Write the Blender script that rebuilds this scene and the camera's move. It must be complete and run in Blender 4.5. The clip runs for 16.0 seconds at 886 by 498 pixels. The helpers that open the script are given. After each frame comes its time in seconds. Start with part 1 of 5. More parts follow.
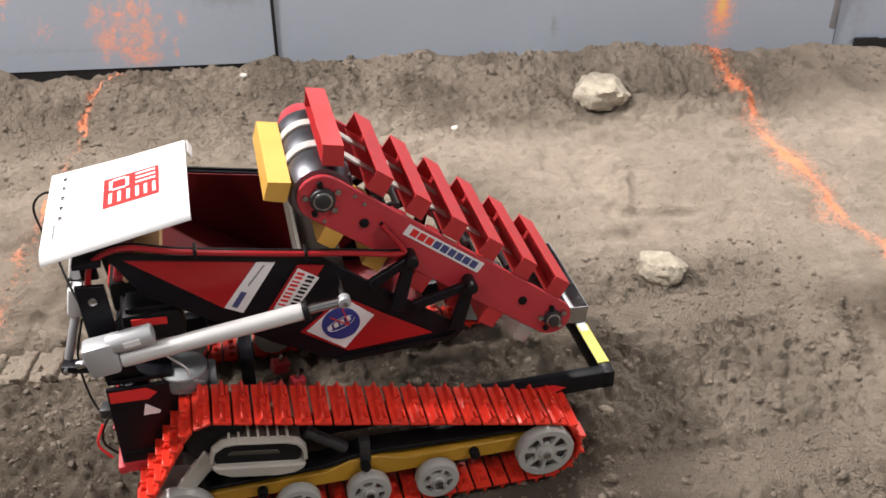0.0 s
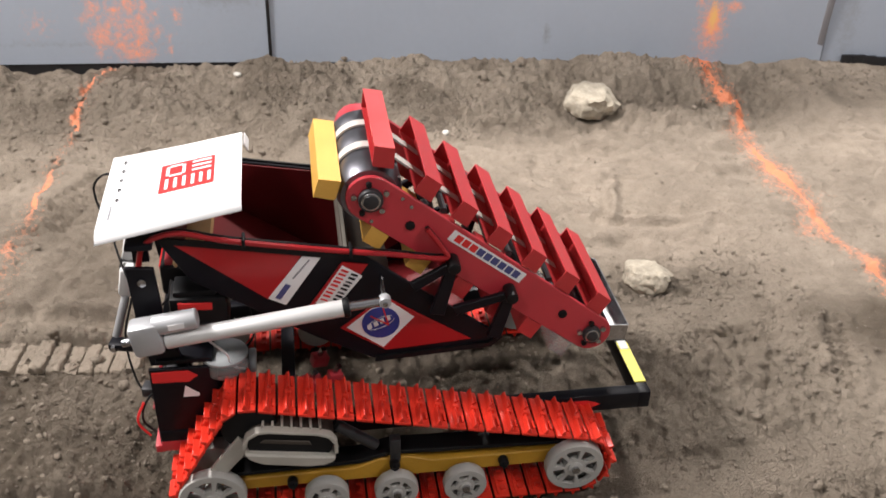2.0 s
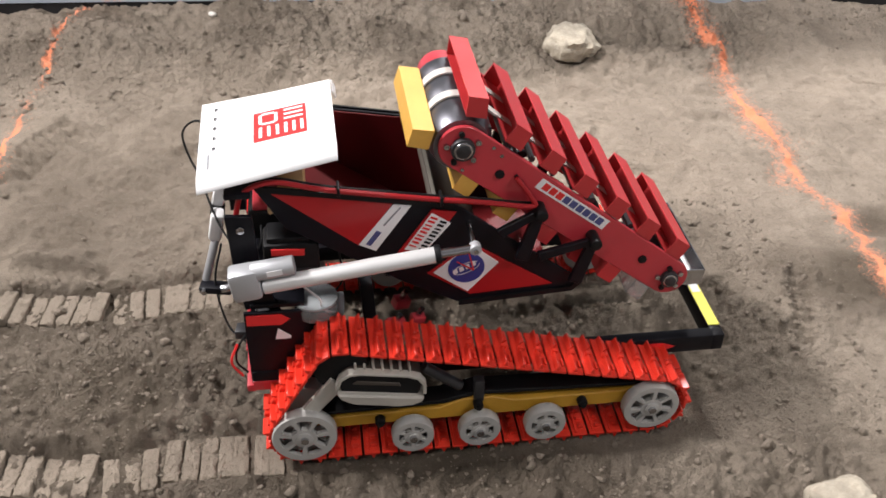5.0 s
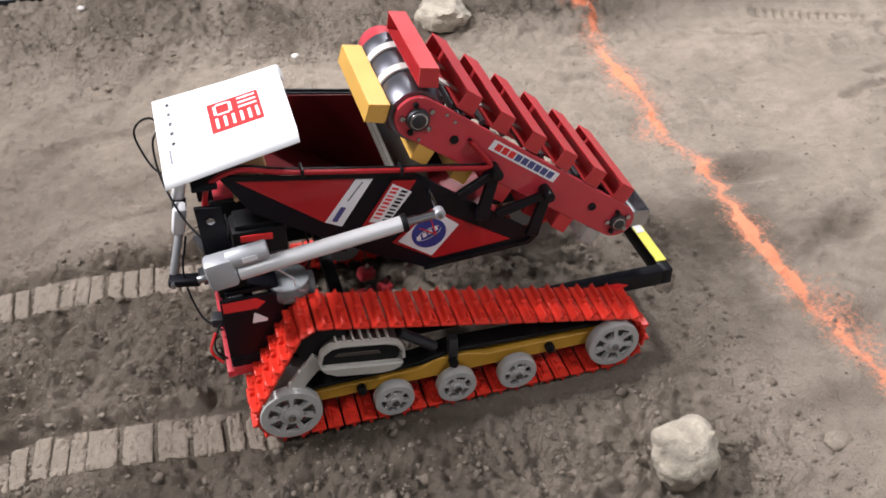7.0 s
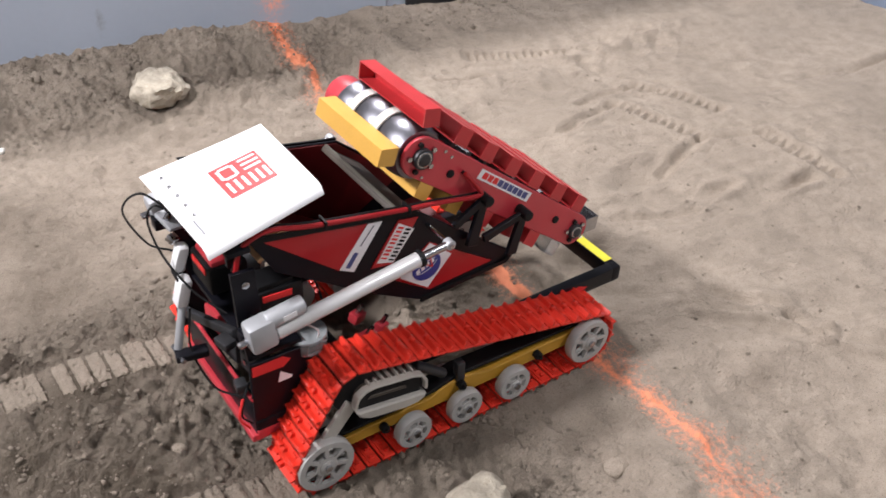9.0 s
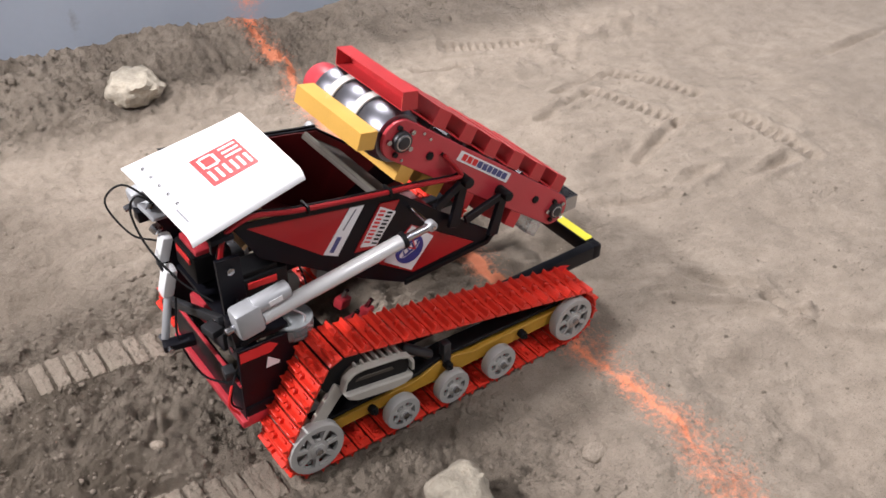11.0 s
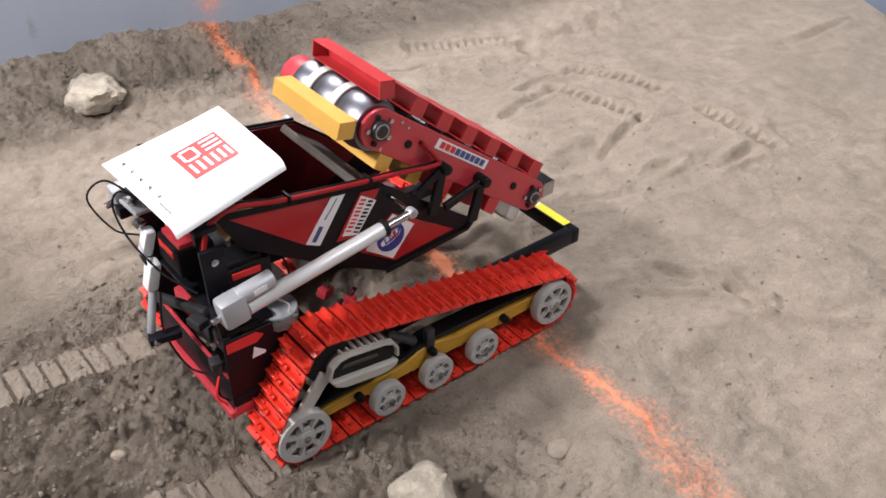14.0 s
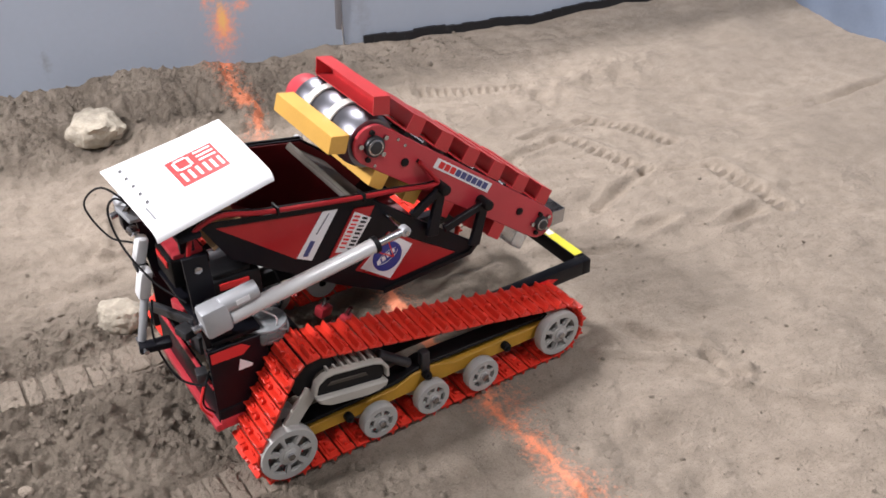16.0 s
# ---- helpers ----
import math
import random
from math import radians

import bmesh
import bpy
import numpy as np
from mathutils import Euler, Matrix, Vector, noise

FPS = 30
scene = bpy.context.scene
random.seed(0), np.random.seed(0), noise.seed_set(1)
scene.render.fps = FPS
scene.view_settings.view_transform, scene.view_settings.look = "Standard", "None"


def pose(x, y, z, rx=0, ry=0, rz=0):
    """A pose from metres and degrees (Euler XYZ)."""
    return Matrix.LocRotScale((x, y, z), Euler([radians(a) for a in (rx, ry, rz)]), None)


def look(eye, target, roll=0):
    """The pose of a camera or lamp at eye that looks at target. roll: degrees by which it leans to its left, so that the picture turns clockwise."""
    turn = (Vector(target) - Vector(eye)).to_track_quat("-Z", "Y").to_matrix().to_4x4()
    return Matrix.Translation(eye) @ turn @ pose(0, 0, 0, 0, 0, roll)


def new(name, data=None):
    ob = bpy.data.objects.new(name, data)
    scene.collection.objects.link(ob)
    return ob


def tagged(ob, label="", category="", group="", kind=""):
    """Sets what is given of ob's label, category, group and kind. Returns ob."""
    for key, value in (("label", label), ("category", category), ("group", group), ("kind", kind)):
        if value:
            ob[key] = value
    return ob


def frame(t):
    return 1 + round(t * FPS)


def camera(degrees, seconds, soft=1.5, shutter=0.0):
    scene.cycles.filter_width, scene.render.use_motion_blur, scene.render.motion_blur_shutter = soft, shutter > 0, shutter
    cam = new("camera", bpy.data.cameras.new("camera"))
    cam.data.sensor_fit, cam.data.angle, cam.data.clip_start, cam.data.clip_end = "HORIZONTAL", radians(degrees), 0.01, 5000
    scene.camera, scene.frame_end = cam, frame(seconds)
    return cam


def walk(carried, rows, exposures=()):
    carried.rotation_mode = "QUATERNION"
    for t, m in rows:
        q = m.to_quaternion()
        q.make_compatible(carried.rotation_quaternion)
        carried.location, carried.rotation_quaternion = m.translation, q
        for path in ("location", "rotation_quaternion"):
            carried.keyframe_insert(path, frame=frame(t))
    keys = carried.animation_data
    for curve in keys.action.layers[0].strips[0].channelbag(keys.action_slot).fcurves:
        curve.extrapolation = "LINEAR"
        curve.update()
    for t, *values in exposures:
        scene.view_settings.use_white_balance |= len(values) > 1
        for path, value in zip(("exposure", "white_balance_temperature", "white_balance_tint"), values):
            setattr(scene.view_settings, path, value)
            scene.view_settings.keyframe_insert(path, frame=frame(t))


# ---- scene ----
cam = camera(48.40, 16.0, soft=1.6, shutter=0.4)
# seconds, x, y, z, then the turn in degrees
CAMERA_ROWS = [
    (0, 0.192, -1.745, 1.574, 57.16, 0.36, -13.58),
    (0.5, 0.184, -1.740, 1.582, 57.26, 0.30, -14.18),
    (1, 0.177, -1.733, 1.590, 57.66, 0.09, -14.29),
    (1.5, 0.162, -1.746, 1.587, 58.83, -1.10, -13.21),
    (2, 0.180, -1.764, 1.589, 57.34, -1.37, -13.44),
    (2.5, 0.190, -1.764, 1.582, 56.08, -1.24, -14.19),
    (3, 0.193, -1.759, 1.580, 56.19, -1.10, -14.97),
    (3.5, 0.206, -1.758, 1.579, 55.21, -0.83, -13.79),
    (4, 0.224, -1.746, 1.589, 54.08, -0.83, -13.25),
    (4.2, 0.245, -1.746, 1.602, 53.84, -0.69, -12.84),
    (6.3, 0.492, -1.736, 1.668, 52.02, -1.75, -12.89),
    (6.5, 0.521, -1.803, 1.655, 53.06, -0.77, -13.75),
    (7, 0.522, -1.836, 1.685, 51.27, 0.58, -17.85),
    (7.5, 0.610, -1.826, 1.684, 51.48, 2.74, -20.10),
    (8, 0.624, -1.820, 1.693, 52.31, 1.84, -24.17),
    (8.5, 0.534, -1.752, 1.711, 52.97, -1.30, -32.21),
    (9, 0.521, -1.732, 1.732, 53.59, -1.84, -34.94),
    (9.2, 0.556, -1.775, 1.733, 53.50, -0.81, -34.98),
    (11.3, 0.554, -1.761, 1.722, 53.18, -0.94, -36.21),
    (11.5, 0.573, -1.760, 1.723, 52.37, 0.20, -34.96),
    (12, 0.583, -1.764, 1.725, 53.48, 0.78, -34.86),
    (12.5, 0.580, -1.767, 1.715, 53.00, -0.33, -35.89),
    (13, 0.582, -1.765, 1.719, 52.89, -0.53, -36.66),
    (13.5, 0.582, -1.771, 1.719, 53.22, -0.67, -37.38),
    (14, 0.603, -1.789, 1.716, 53.34, -0.26, -37.86),
    (14.5, 0.630, -1.803, 1.725, 53.48, -0.32, -38.35),
    (15, 0.688, -1.823, 1.720, 53.29, -0.28, -37.13),
    (15.5, 0.830, -1.898, 1.710, 55.56, -0.20, -34.24),
    (16, 0.957, -1.929, 1.639, 56.44, 0.70, -31.72),
]
# the picture's brightness and white balance drift a little
walk(cam, [(r[0], pose(*r[1:])) for r in CAMERA_ROWS], [(0, -0.10, 6750, 12), (4.2, -0.10, 6700, 12), (7, -0.18, 6250, 13), (9, -0.12, 6350, 14), (13, -0.13, 6380, 14), (16, -0.08, 6350, 14)])

# ---------------------------------------------------------------- light
world = bpy.data.worlds.new("hall_air")
scene.world = world
world.use_nodes = True
world.node_tree.nodes["Background"].inputs[0].default_value = (0.80, 0.88, 1.0, 1)
world.node_tree.nodes["Background"].inputs[1].default_value = 0.03


# x, y, z, the spot at which it is aimed, watts: a strong floodlight behind the robot, one beyond the wall, two weaker lamps
LAMPS = [(-3.2, 1.2, 4.9, (1.9, -0.1), 600), (2.6, 3.2, 4.9, (2.4, 0.5), 345), (-2.4, -3.4, 4.9, (0.0, -1.0), 70), (3.8, -3.0, 4.9, (2.4, -0.2), 125)]
for lx, ly, lz, aim, watts in LAMPS:
    data = bpy.data.lights.new("ceiling_lamp_light", "AREA")
    data.shape, data.size, data.size_y, data.energy, data.color = "RECTANGLE", 0.9, 0.5, watts, (1.0, 0.985, 0.975)
    new("ceiling_lamp_light", data).matrix_basis = look((lx, ly, lz), (*aim, 0))


# ---------------------------------------------------------------- materials
def material(name, colour, rough=0.5, metal=0.0, vary=0.12, scale=14.0, fine=180.0, bump=0.0, transmission=0.0, coat=0.0, dirt=0.0, dirt_colour=(0.30, 0.24, 0.17), spec=0.5):
    """Base colour with blotches and grain, relief, and dust where dirt is given."""
    m = bpy.data.materials.new(name)
    m.use_nodes = True
    nt = m.node_tree
    nodes, links = nt.nodes, nt.links
    bsdf = nodes["Principled BSDF"]
    tc = nodes.new("ShaderNodeTexCoord")
    big = nodes.new("ShaderNodeTexNoise")
    big.inputs["Scale"].default_value, big.inputs["Detail"].default_value = scale, 5
    small = nodes.new("ShaderNodeTexNoise")
    small.inputs["Scale"].default_value, small.inputs["Detail"].default_value = fine, 3
    links.new(tc.outputs["Object"], big.inputs["Vector"])
    links.new(tc.outputs["Object"], small.inputs["Vector"])
    ramp = nodes.new("ShaderNodeMix")
    ramp.data_type = "RGBA"
    ramp.inputs[6].default_value = (*[max(0, c * (1 - vary)) for c in colour], 1)
    ramp.inputs[7].default_value = (*[min(1, c * (1 + vary)) for c in colour], 1)
    add = nodes.new("ShaderNodeMath")
    add.operation = "MULTIPLY_ADD"
    links.new(small.outputs[0], add.inputs[0])
    add.inputs[1].default_value = 0.5
    half = nodes.new("ShaderNodeMath")
    half.operation = "MULTIPLY_ADD"
    links.new(big.outputs[0], half.inputs[0])
    half.inputs[1].default_value, half.inputs[2].default_value = 1.6, -0.55
    links.new(half.outputs[0], add.inputs[2])
    add.use_clamp = True
    links.new(add.outputs[0], ramp.inputs[0])
    out = ramp.outputs[2]
    if dirt:
        mask = nodes.new("ShaderNodeMapRange")
        mask.inputs[1].default_value, mask.inputs[2].default_value = 0.75 - dirt * 0.4, 1.05 - dirt * 0.25
        mask.inputs[4].default_value = min(0.9, 0.35 + dirt)
        spots = nodes.new("ShaderNodeTexNoise")
        spots.inputs["Scale"].default_value, spots.inputs["Detail"].default_value = scale * 2.3, 8
        spots.inputs["Roughness"].default_value = 0.7
        links.new(tc.outputs["Object"], spots.inputs["Vector"])
        links.new(spots.outputs[0], mask.inputs[0])
        mixd = nodes.new("ShaderNodeMix")
        mixd.data_type = "RGBA"
        links.new(mask.outputs[0], mixd.inputs[0])
        links.new(out, mixd.inputs[6])
        mixd.inputs[7].default_value = (*dirt_colour, 1)
        out = mixd.outputs[2]
    links.new(out, bsdf.inputs["Base Color"])
    rr = nodes.new("ShaderNodeMapRange")
    rr.inputs[3].default_value, rr.inputs[4].default_value = max(0.02, rough - 0.1), min(1, rough + 0.12)
    links.new(big.outputs[0], rr.inputs[0])
    links.new(rr.outputs[0], bsdf.inputs["Roughness"])
    bsdf.inputs["Metallic"].default_value = metal
    bsdf.inputs["Specular IOR Level"].default_value = spec
    bsdf.inputs["Transmission Weight"].default_value = transmission
    bsdf.inputs["Coat Weight"].default_value = coat
    if bump:
        bp = nodes.new("ShaderNodeBump")
        bp.inputs["Strength"].default_value, bp.inputs["Distance"].default_value = bump, 0.004
        links.new(small.outputs[0], bp.inputs["Height"])
        links.new(bp.outputs[0], bsdf.inputs["Normal"])
    return m


def sand_material(name, with_paint, light=1.0):
    m = bpy.data.materials.new(name)
    m.use_nodes = True
    nt = m.node_tree
    nodes, links = nt.nodes, nt.links
    bsdf = nodes["Principled BSDF"]
    bsdf.inputs["Roughness"].default_value = 0.95
    bsdf.inputs["Specular IOR Level"].default_value = 0.15
    geo = nodes.new("ShaderNodeNewGeometry")

    def noise_at(scale, detail=6, rough=0.6):
        n = nodes.new("ShaderNodeTexNoise")
        n.inputs["Scale"].default_value, n.inputs["Detail"].default_value, n.inputs["Roughness"].default_value = scale, detail, rough
        links.new(geo.outputs["Position"], n.inputs["Vector"])
        return n

    def mix(fac, a, b):
        x = nodes.new("ShaderNodeMix")
        x.data_type = "RGBA"
        for value, socket in ((fac, x.inputs[0]), (a, x.inputs[6]), (b, x.inputs[7])):
            if isinstance(value, tuple):
                socket.default_value = (*value, 1)
            else:
                links.new(value, socket)
        return x.outputs[2]

    def ranged(value, lo, hi, a=0.0, b=1.0):
        r = nodes.new("ShaderNodeMapRange")
        r.inputs[1].default_value, r.inputs[2].default_value, r.inputs[3].default_value, r.inputs[4].default_value = lo, hi, a, b
        links.new(value, r.inputs[0])
        return r.outputs[0]

    patches, lumps, grain = noise_at(1.7), noise_at(16, 8, 0.68), noise_at(260, 4, 0.7)
    colour = mix(ranged(patches.outputs[0], 0.30, 0.70), tuple(c * light for c in (0.34, 0.283, 0.228)), tuple(c * light for c in (0.45, 0.375, 0.303)))
    colour = mix(ranged(lumps.outputs[0], 0.40, 0.70), colour, (0.30, 0.25, 0.20))
    # dark tint: damp turned sand, and shade painted into the sand's colour
    damp_shade = nodes.new("ShaderNodeAttribute")
    damp_shade.attribute_name = "damp_shade"
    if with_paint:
        colour = mix(damp_shade.outputs["Fac"], colour, (0.142, 0.114, 0.087))
    dark = mix(ranged(grain.outputs[0], 0.54, 0.70, 0.0, 0.6), colour, (0.12, 0.10, 0.08))
    colour = mix(ranged(grain.outputs[0], 0.28, 0.40, 0.45, 0.0), dark, (0.52, 0.46, 0.37))
    if with_paint:
        paint = nodes.new("ShaderNodeAttribute")
        paint.attribute_name = "paint"
        speck = noise_at(75, 5, 0.75)
        total = nodes.new("ShaderNodeMath")
        total.operation = "MULTIPLY_ADD"
        links.new(speck.outputs[0], total.inputs[0])
        total.inputs[1].default_value = 1.0
        links.new(paint.outputs["Fac"], total.inputs[2])
        colour = mix(ranged(total.outputs[0], 0.68, 1.05), colour, (1.0, 0.36, 0.20))
    links.new(colour, bsdf.inputs["Base Color"])
    churn = nodes.new("ShaderNodeAttribute")
    churn.attribute_name = "churn"
    warp = nodes.new("ShaderNodeMix")
    warp.data_type = "VECTOR"
    warp.inputs[0].default_value = 0.035
    links.new(geo.outputs["Position"], warp.inputs[4])
    links.new(noise_at(30, 3).outputs["Color"], warp.inputs[5])
    crumbs = nodes.new("ShaderNodeTexVoronoi")
    crumbs.inputs["Scale"].default_value = 95 if with_paint else 150
    links.new(warp.outputs[1], crumbs.inputs["Vector"])
    previous = None
    for height_out, strength, distance in ((noise_at(24, 9, 0.72).outputs[0], 0.8, 0.020), (crumbs.outputs["Distance"], 0.65, -0.008), (noise_at(120, 8, 0.78).outputs[0], 1.0, 0.012), (grain.outputs[0], 0.9, 0.005)):
        bp = nodes.new("ShaderNodeBump")
        bp.inputs["Distance"].default_value = distance
        if with_paint:
            links.new(ranged(churn.outputs["Fac"], 0.0, 1.0, strength * 0.5, strength), bp.inputs["Strength"])
        else:
            bp.inputs["Strength"].default_value = strength * 0.7
        links.new(height_out, bp.inputs["Height"])
        if previous:
            links.new(previous.outputs[0], bp.inputs["Normal"])
        previous = bp
    links.new(previous.outputs[0], bsdf.inputs["Normal"])
    return m


def wall_material():
    m = material("grey_wall_panel", (0.385, 0.435, 0.515), 0.55, vary=0.06, scale=1.6, fine=40, dirt=0.25, dirt_colour=(0.36, 0.36, 0.38))
    nt = m.node_tree
    nodes, links = nt.nodes, nt.links
    bsdf = nodes["Principled BSDF"]
    old = bsdf.inputs["Base Color"].links[0].from_socket
    geo = nodes.new("ShaderNodeNewGeometry")
    speck = nodes.new("ShaderNodeTexNoise")
    speck.inputs["Scale"].default_value, speck.inputs["Detail"].default_value, speck.inputs["Roughness"].default_value = 52, 7, 0.8
    links.new(geo.outputs["Position"], speck.inputs["Vector"])

    def layer(attribute, colour, lo, hi, under):
        a = nodes.new("ShaderNodeAttribute")
        a.attribute_name = attribute
        total = nodes.new("ShaderNodeMath")
        total.operation = "MULTIPLY_ADD"
        links.new(speck.outputs[0], total.inputs[0])
        total.inputs[1].default_value = 1.5
        links.new(a.outputs["Fac"], total.inputs[2])
        r = nodes.new("ShaderNodeMapRange")
        r.inputs[1].default_value, r.inputs[2].default_value = lo, hi
        links.new(total.outputs[0], r.inputs[0])
        x = nodes.new("ShaderNodeMix")
        x.data_type = "RGBA"
        links.new(r.outputs[0], x.inputs[0])
        links.new(under, x.inputs[6])
        x.inputs[7].default_value = (*colour, 1)
        return x.outputs[2]

    colour = layer("smudge", (0.27, 0.28, 0.31), 0.9, 1.7, old)
    colour = layer("paint", (1.0, 0.42, 0.27), 0.98, 1.50, colour)
    colour = layer("core", (1.0, 0.60, 0.22), 1.15, 1.75, colour)
    links.new(colour, bsdf.inputs["Base Color"])
    return m


SAND = sand_material("dry_sand", True)
CLOD = sand_material("sand_clod", False, 0.72)
PALE = sand_material("pale_pressed_sand", False, 1.12)
PRESSED = sand_material("pressed_sand", False, 0.90)
WALL = wall_material()
BLUE_WALL = material("blue_grey_tarp", (0.20, 0.25, 0.34), 0.6, vary=0.3, scale=3, bump=0.1)
LINER = material("black_liner", (0.012, 0.012, 0.014), 0.55, vary=0.3)
HALL = material("white_tent_fabric", (0.42, 0.43, 0.45), 0.8, vary=0.05, scale=0.6)
ROCK = material("pale_rock", (0.39, 0.345, 0.275), 0.9, vary=0.40, scale=24, fine=85, bump=1.0, dirt=0.62, dirt_colour=(0.30, 0.245, 0.18))
STONE = material("white_stone", (0.66, 0.63, 0.58), 0.9, vary=0.15, bump=0.6)
RED_PAINT = material("red_powder_coat", (0.50, 0.036, 0.050), 0.42, vary=0.10, scale=9, fine=300, coat=0.35, dirt=0.10)
RED_BUCKET = material("scuffed_red_paint", (0.50, 0.036, 0.040), 0.36, vary=0.15, scale=18, fine=300, dirt=0.22)
RED_PANEL = material("red_gloss_panel", (0.40, 0.010, 0.014), 0.30, vary=0.10, scale=7)
# red with the shade inside the hopper put into its colour
RED_SHADED = material("dull_shaded_red", (0.125, 0.005, 0.007), 0.5, vary=0.2, scale=8, dirt=0.15)
RED_PAD = material("red_track_plastic", (0.72, 0.038, 0.020), 0.34, vary=0.2, scale=25, fine=260, dirt=0.12)
YELLOW = material("yellow_paint", (0.66, 0.37, 0.075), 0.42, vary=0.1, scale=10, dirt=0.12)
GOLD = material("ochre_yellow_beam", (0.47, 0.25, 0.025), 0.5, vary=0.18, scale=16, dirt=0.25)
TAPE = material("yellow_tape", (0.90, 0.80, 0.06), 0.4, vary=0.06)
BLACK = material("black_paint", (0.005, 0.005, 0.008), 0.40, vary=0.4, scale=10, spec=0.22)
RUBBER = material("black_rubber", (0.006, 0.006, 0.007), 0.5, vary=0.3, spec=0.25)
DARK = material("dark_grey_metal", (0.06, 0.06, 0.065), 0.45, metal=0.6, vary=0.3)
STEEL = material("brushed_steel", (0.46, 0.46, 0.48), 0.22, metal=1.0, vary=0.2, scale=8)
DRUM = material("polished_steel_drum", (0.20, 0.20, 0.225), 0.40, metal=1.0, vary=0.15, scale=5, dirt=0.12)
ALU = material("matte_aluminium", (0.46, 0.47, 0.49), 0.45, metal=0.35, vary=0.08)
TUBE = material("satin_white_tube", (0.74, 0.74, 0.74), 0.35, metal=0.25, vary=0.05)
WHITE = material("white_plastic", (0.86, 0.86, 0.87), 0.4, vary=0.02)
BELT = material("dusty_white_belt", (0.58, 0.55, 0.51), 0.7, vary=0.1, dirt=0.25)
LABEL = material("white_label", (0.82, 0.82, 0.83), 0.45, vary=0.03)
INK_BLUE = material("blue_ink", (0.03, 0.045, 0.26), 0.45, vary=0.05)
INK_NAVY = material("navy_ink", (0.07, 0.08, 0.22), 0.45, vary=0.05)
INK_RED = material("red_ink", (0.72, 0.03, 0.03), 0.45, vary=0.05)
INK_GREY = material("grey_ink", (0.25, 0.25, 0.27), 0.5, vary=0.05)
WHEEL = material("milky_wheel_plastic", (0.43, 0.42, 0.40), 0.42, vary=0.10, scale=20, dirt=0.25, dirt_colour=(0.42, 0.37, 0.30))
HOSE = material("red_hose", (0.36, 0.010, 0.014), 0.4, vary=0.08)
PLY = material("tan_plywood", (0.50, 0.32, 0.16), 0.6, vary=0.2, scale=12)
CLEAR = material("clear_plastic", (0.78, 0.80, 0.80), 0.18, vary=0.03, transmission=0.8)
FROST = material("frosted_plastic", (0.30, 0.32, 0.33), 0.3, vary=0.06, dirt=0.2)
DUSTY_METAL = material("dusty_bare_metal", (0.095, 0.085, 0.070), 0.5, metal=0.4, vary=0.2, scale=12, dirt=0.4)
SOOT = material("dusty_brown_plastic", (0.055, 0.043, 0.034), 0.6, vary=0.3, dirt=0.3, dirt_colour=(0.14, 0.11, 0.08))
COVER = material("ribbed_cream_plastic", (0.44, 0.415, 0.37), 0.55, vary=0.12, dirt=0.2)


# ---------------------------------------------------------------- mesh helpers
def mesh_from(bm, name, mat, smooth=0.6):
    bmesh.ops.recalc_face_normals(bm, faces=bm.faces)
    me = bpy.data.meshes.new(name)
    bm.to_mesh(me)
    bm.free()
    me.materials.append(mat)
    if smooth:
        me.shade_smooth()
        me.set_sharp_from_angle(angle=smooth)
    return me


def part(name, bm, mat, parent=None, label="", smooth=0.6):
    ob = new(name, mesh_from(bm, name, mat, smooth))
    ob.parent = parent
    if label:
        ob["label"] = label
    return ob


def thing(name, label, category, group="", kind=""):
    return tagged(new(name), label, category, group, kind)


def add_box(bm, c, size, m=None, bevel=0.003):
    tmp = bmesh.new()
    bmesh.ops.create_cube(tmp, size=1.0)
    bmesh.ops.scale(tmp, vec=size, verts=tmp.verts)
    if bevel:
        bmesh.ops.bevel(tmp, geom=tmp.edges[:], offset=min(bevel, min(size) * 0.3), segments=2, affect="EDGES", profile=0.5)
    mat = Matrix.Translation(c) @ (m if m else Matrix())
    return merge(bm, tmp, mat)


def merge(bm, tmp, mat=None):
    if mat is not None:
        bmesh.ops.transform(tmp, matrix=mat, verts=tmp.verts)
    made = {v: bm.verts.new(v.co) for v in tmp.verts}
    for f in tmp.faces:
        bm.faces.new([made[v] for v in f.verts])
    tmp.free()
    return bm


def box(c, size, m=None, bevel=0.003):
    return add_box(bmesh.new(), c, size, m, bevel)


def add_cyl(bm, p, q, r, r2=None, seg=20, bevel=0.0):
    p, q = Vector(p), Vector(q)
    d = q - p
    tmp = bmesh.new()
    bmesh.ops.create_cone(tmp, cap_ends=True, segments=seg, radius1=r, radius2=r if r2 is None else r2, depth=d.length)
    if bevel:
        rim = [e for e in tmp.edges if all(abs(v.co.z) > d.length * 0.499 for v in e.verts) and e.verts[0].co.z * e.verts[1].co.z > 0]
        bmesh.ops.bevel(tmp, geom=rim, offset=bevel, segments=2, affect="EDGES", profile=0.5)
    return merge(bm, tmp, Matrix.Translation((p + q) / 2) @ d.to_track_quat("Z", "Y").to_matrix().to_4x4())


def cyl(p, q, r, r2=None, seg=20, bevel=0.0):
    return add_cyl(bmesh.new(), p, q, r, r2, seg, bevel)


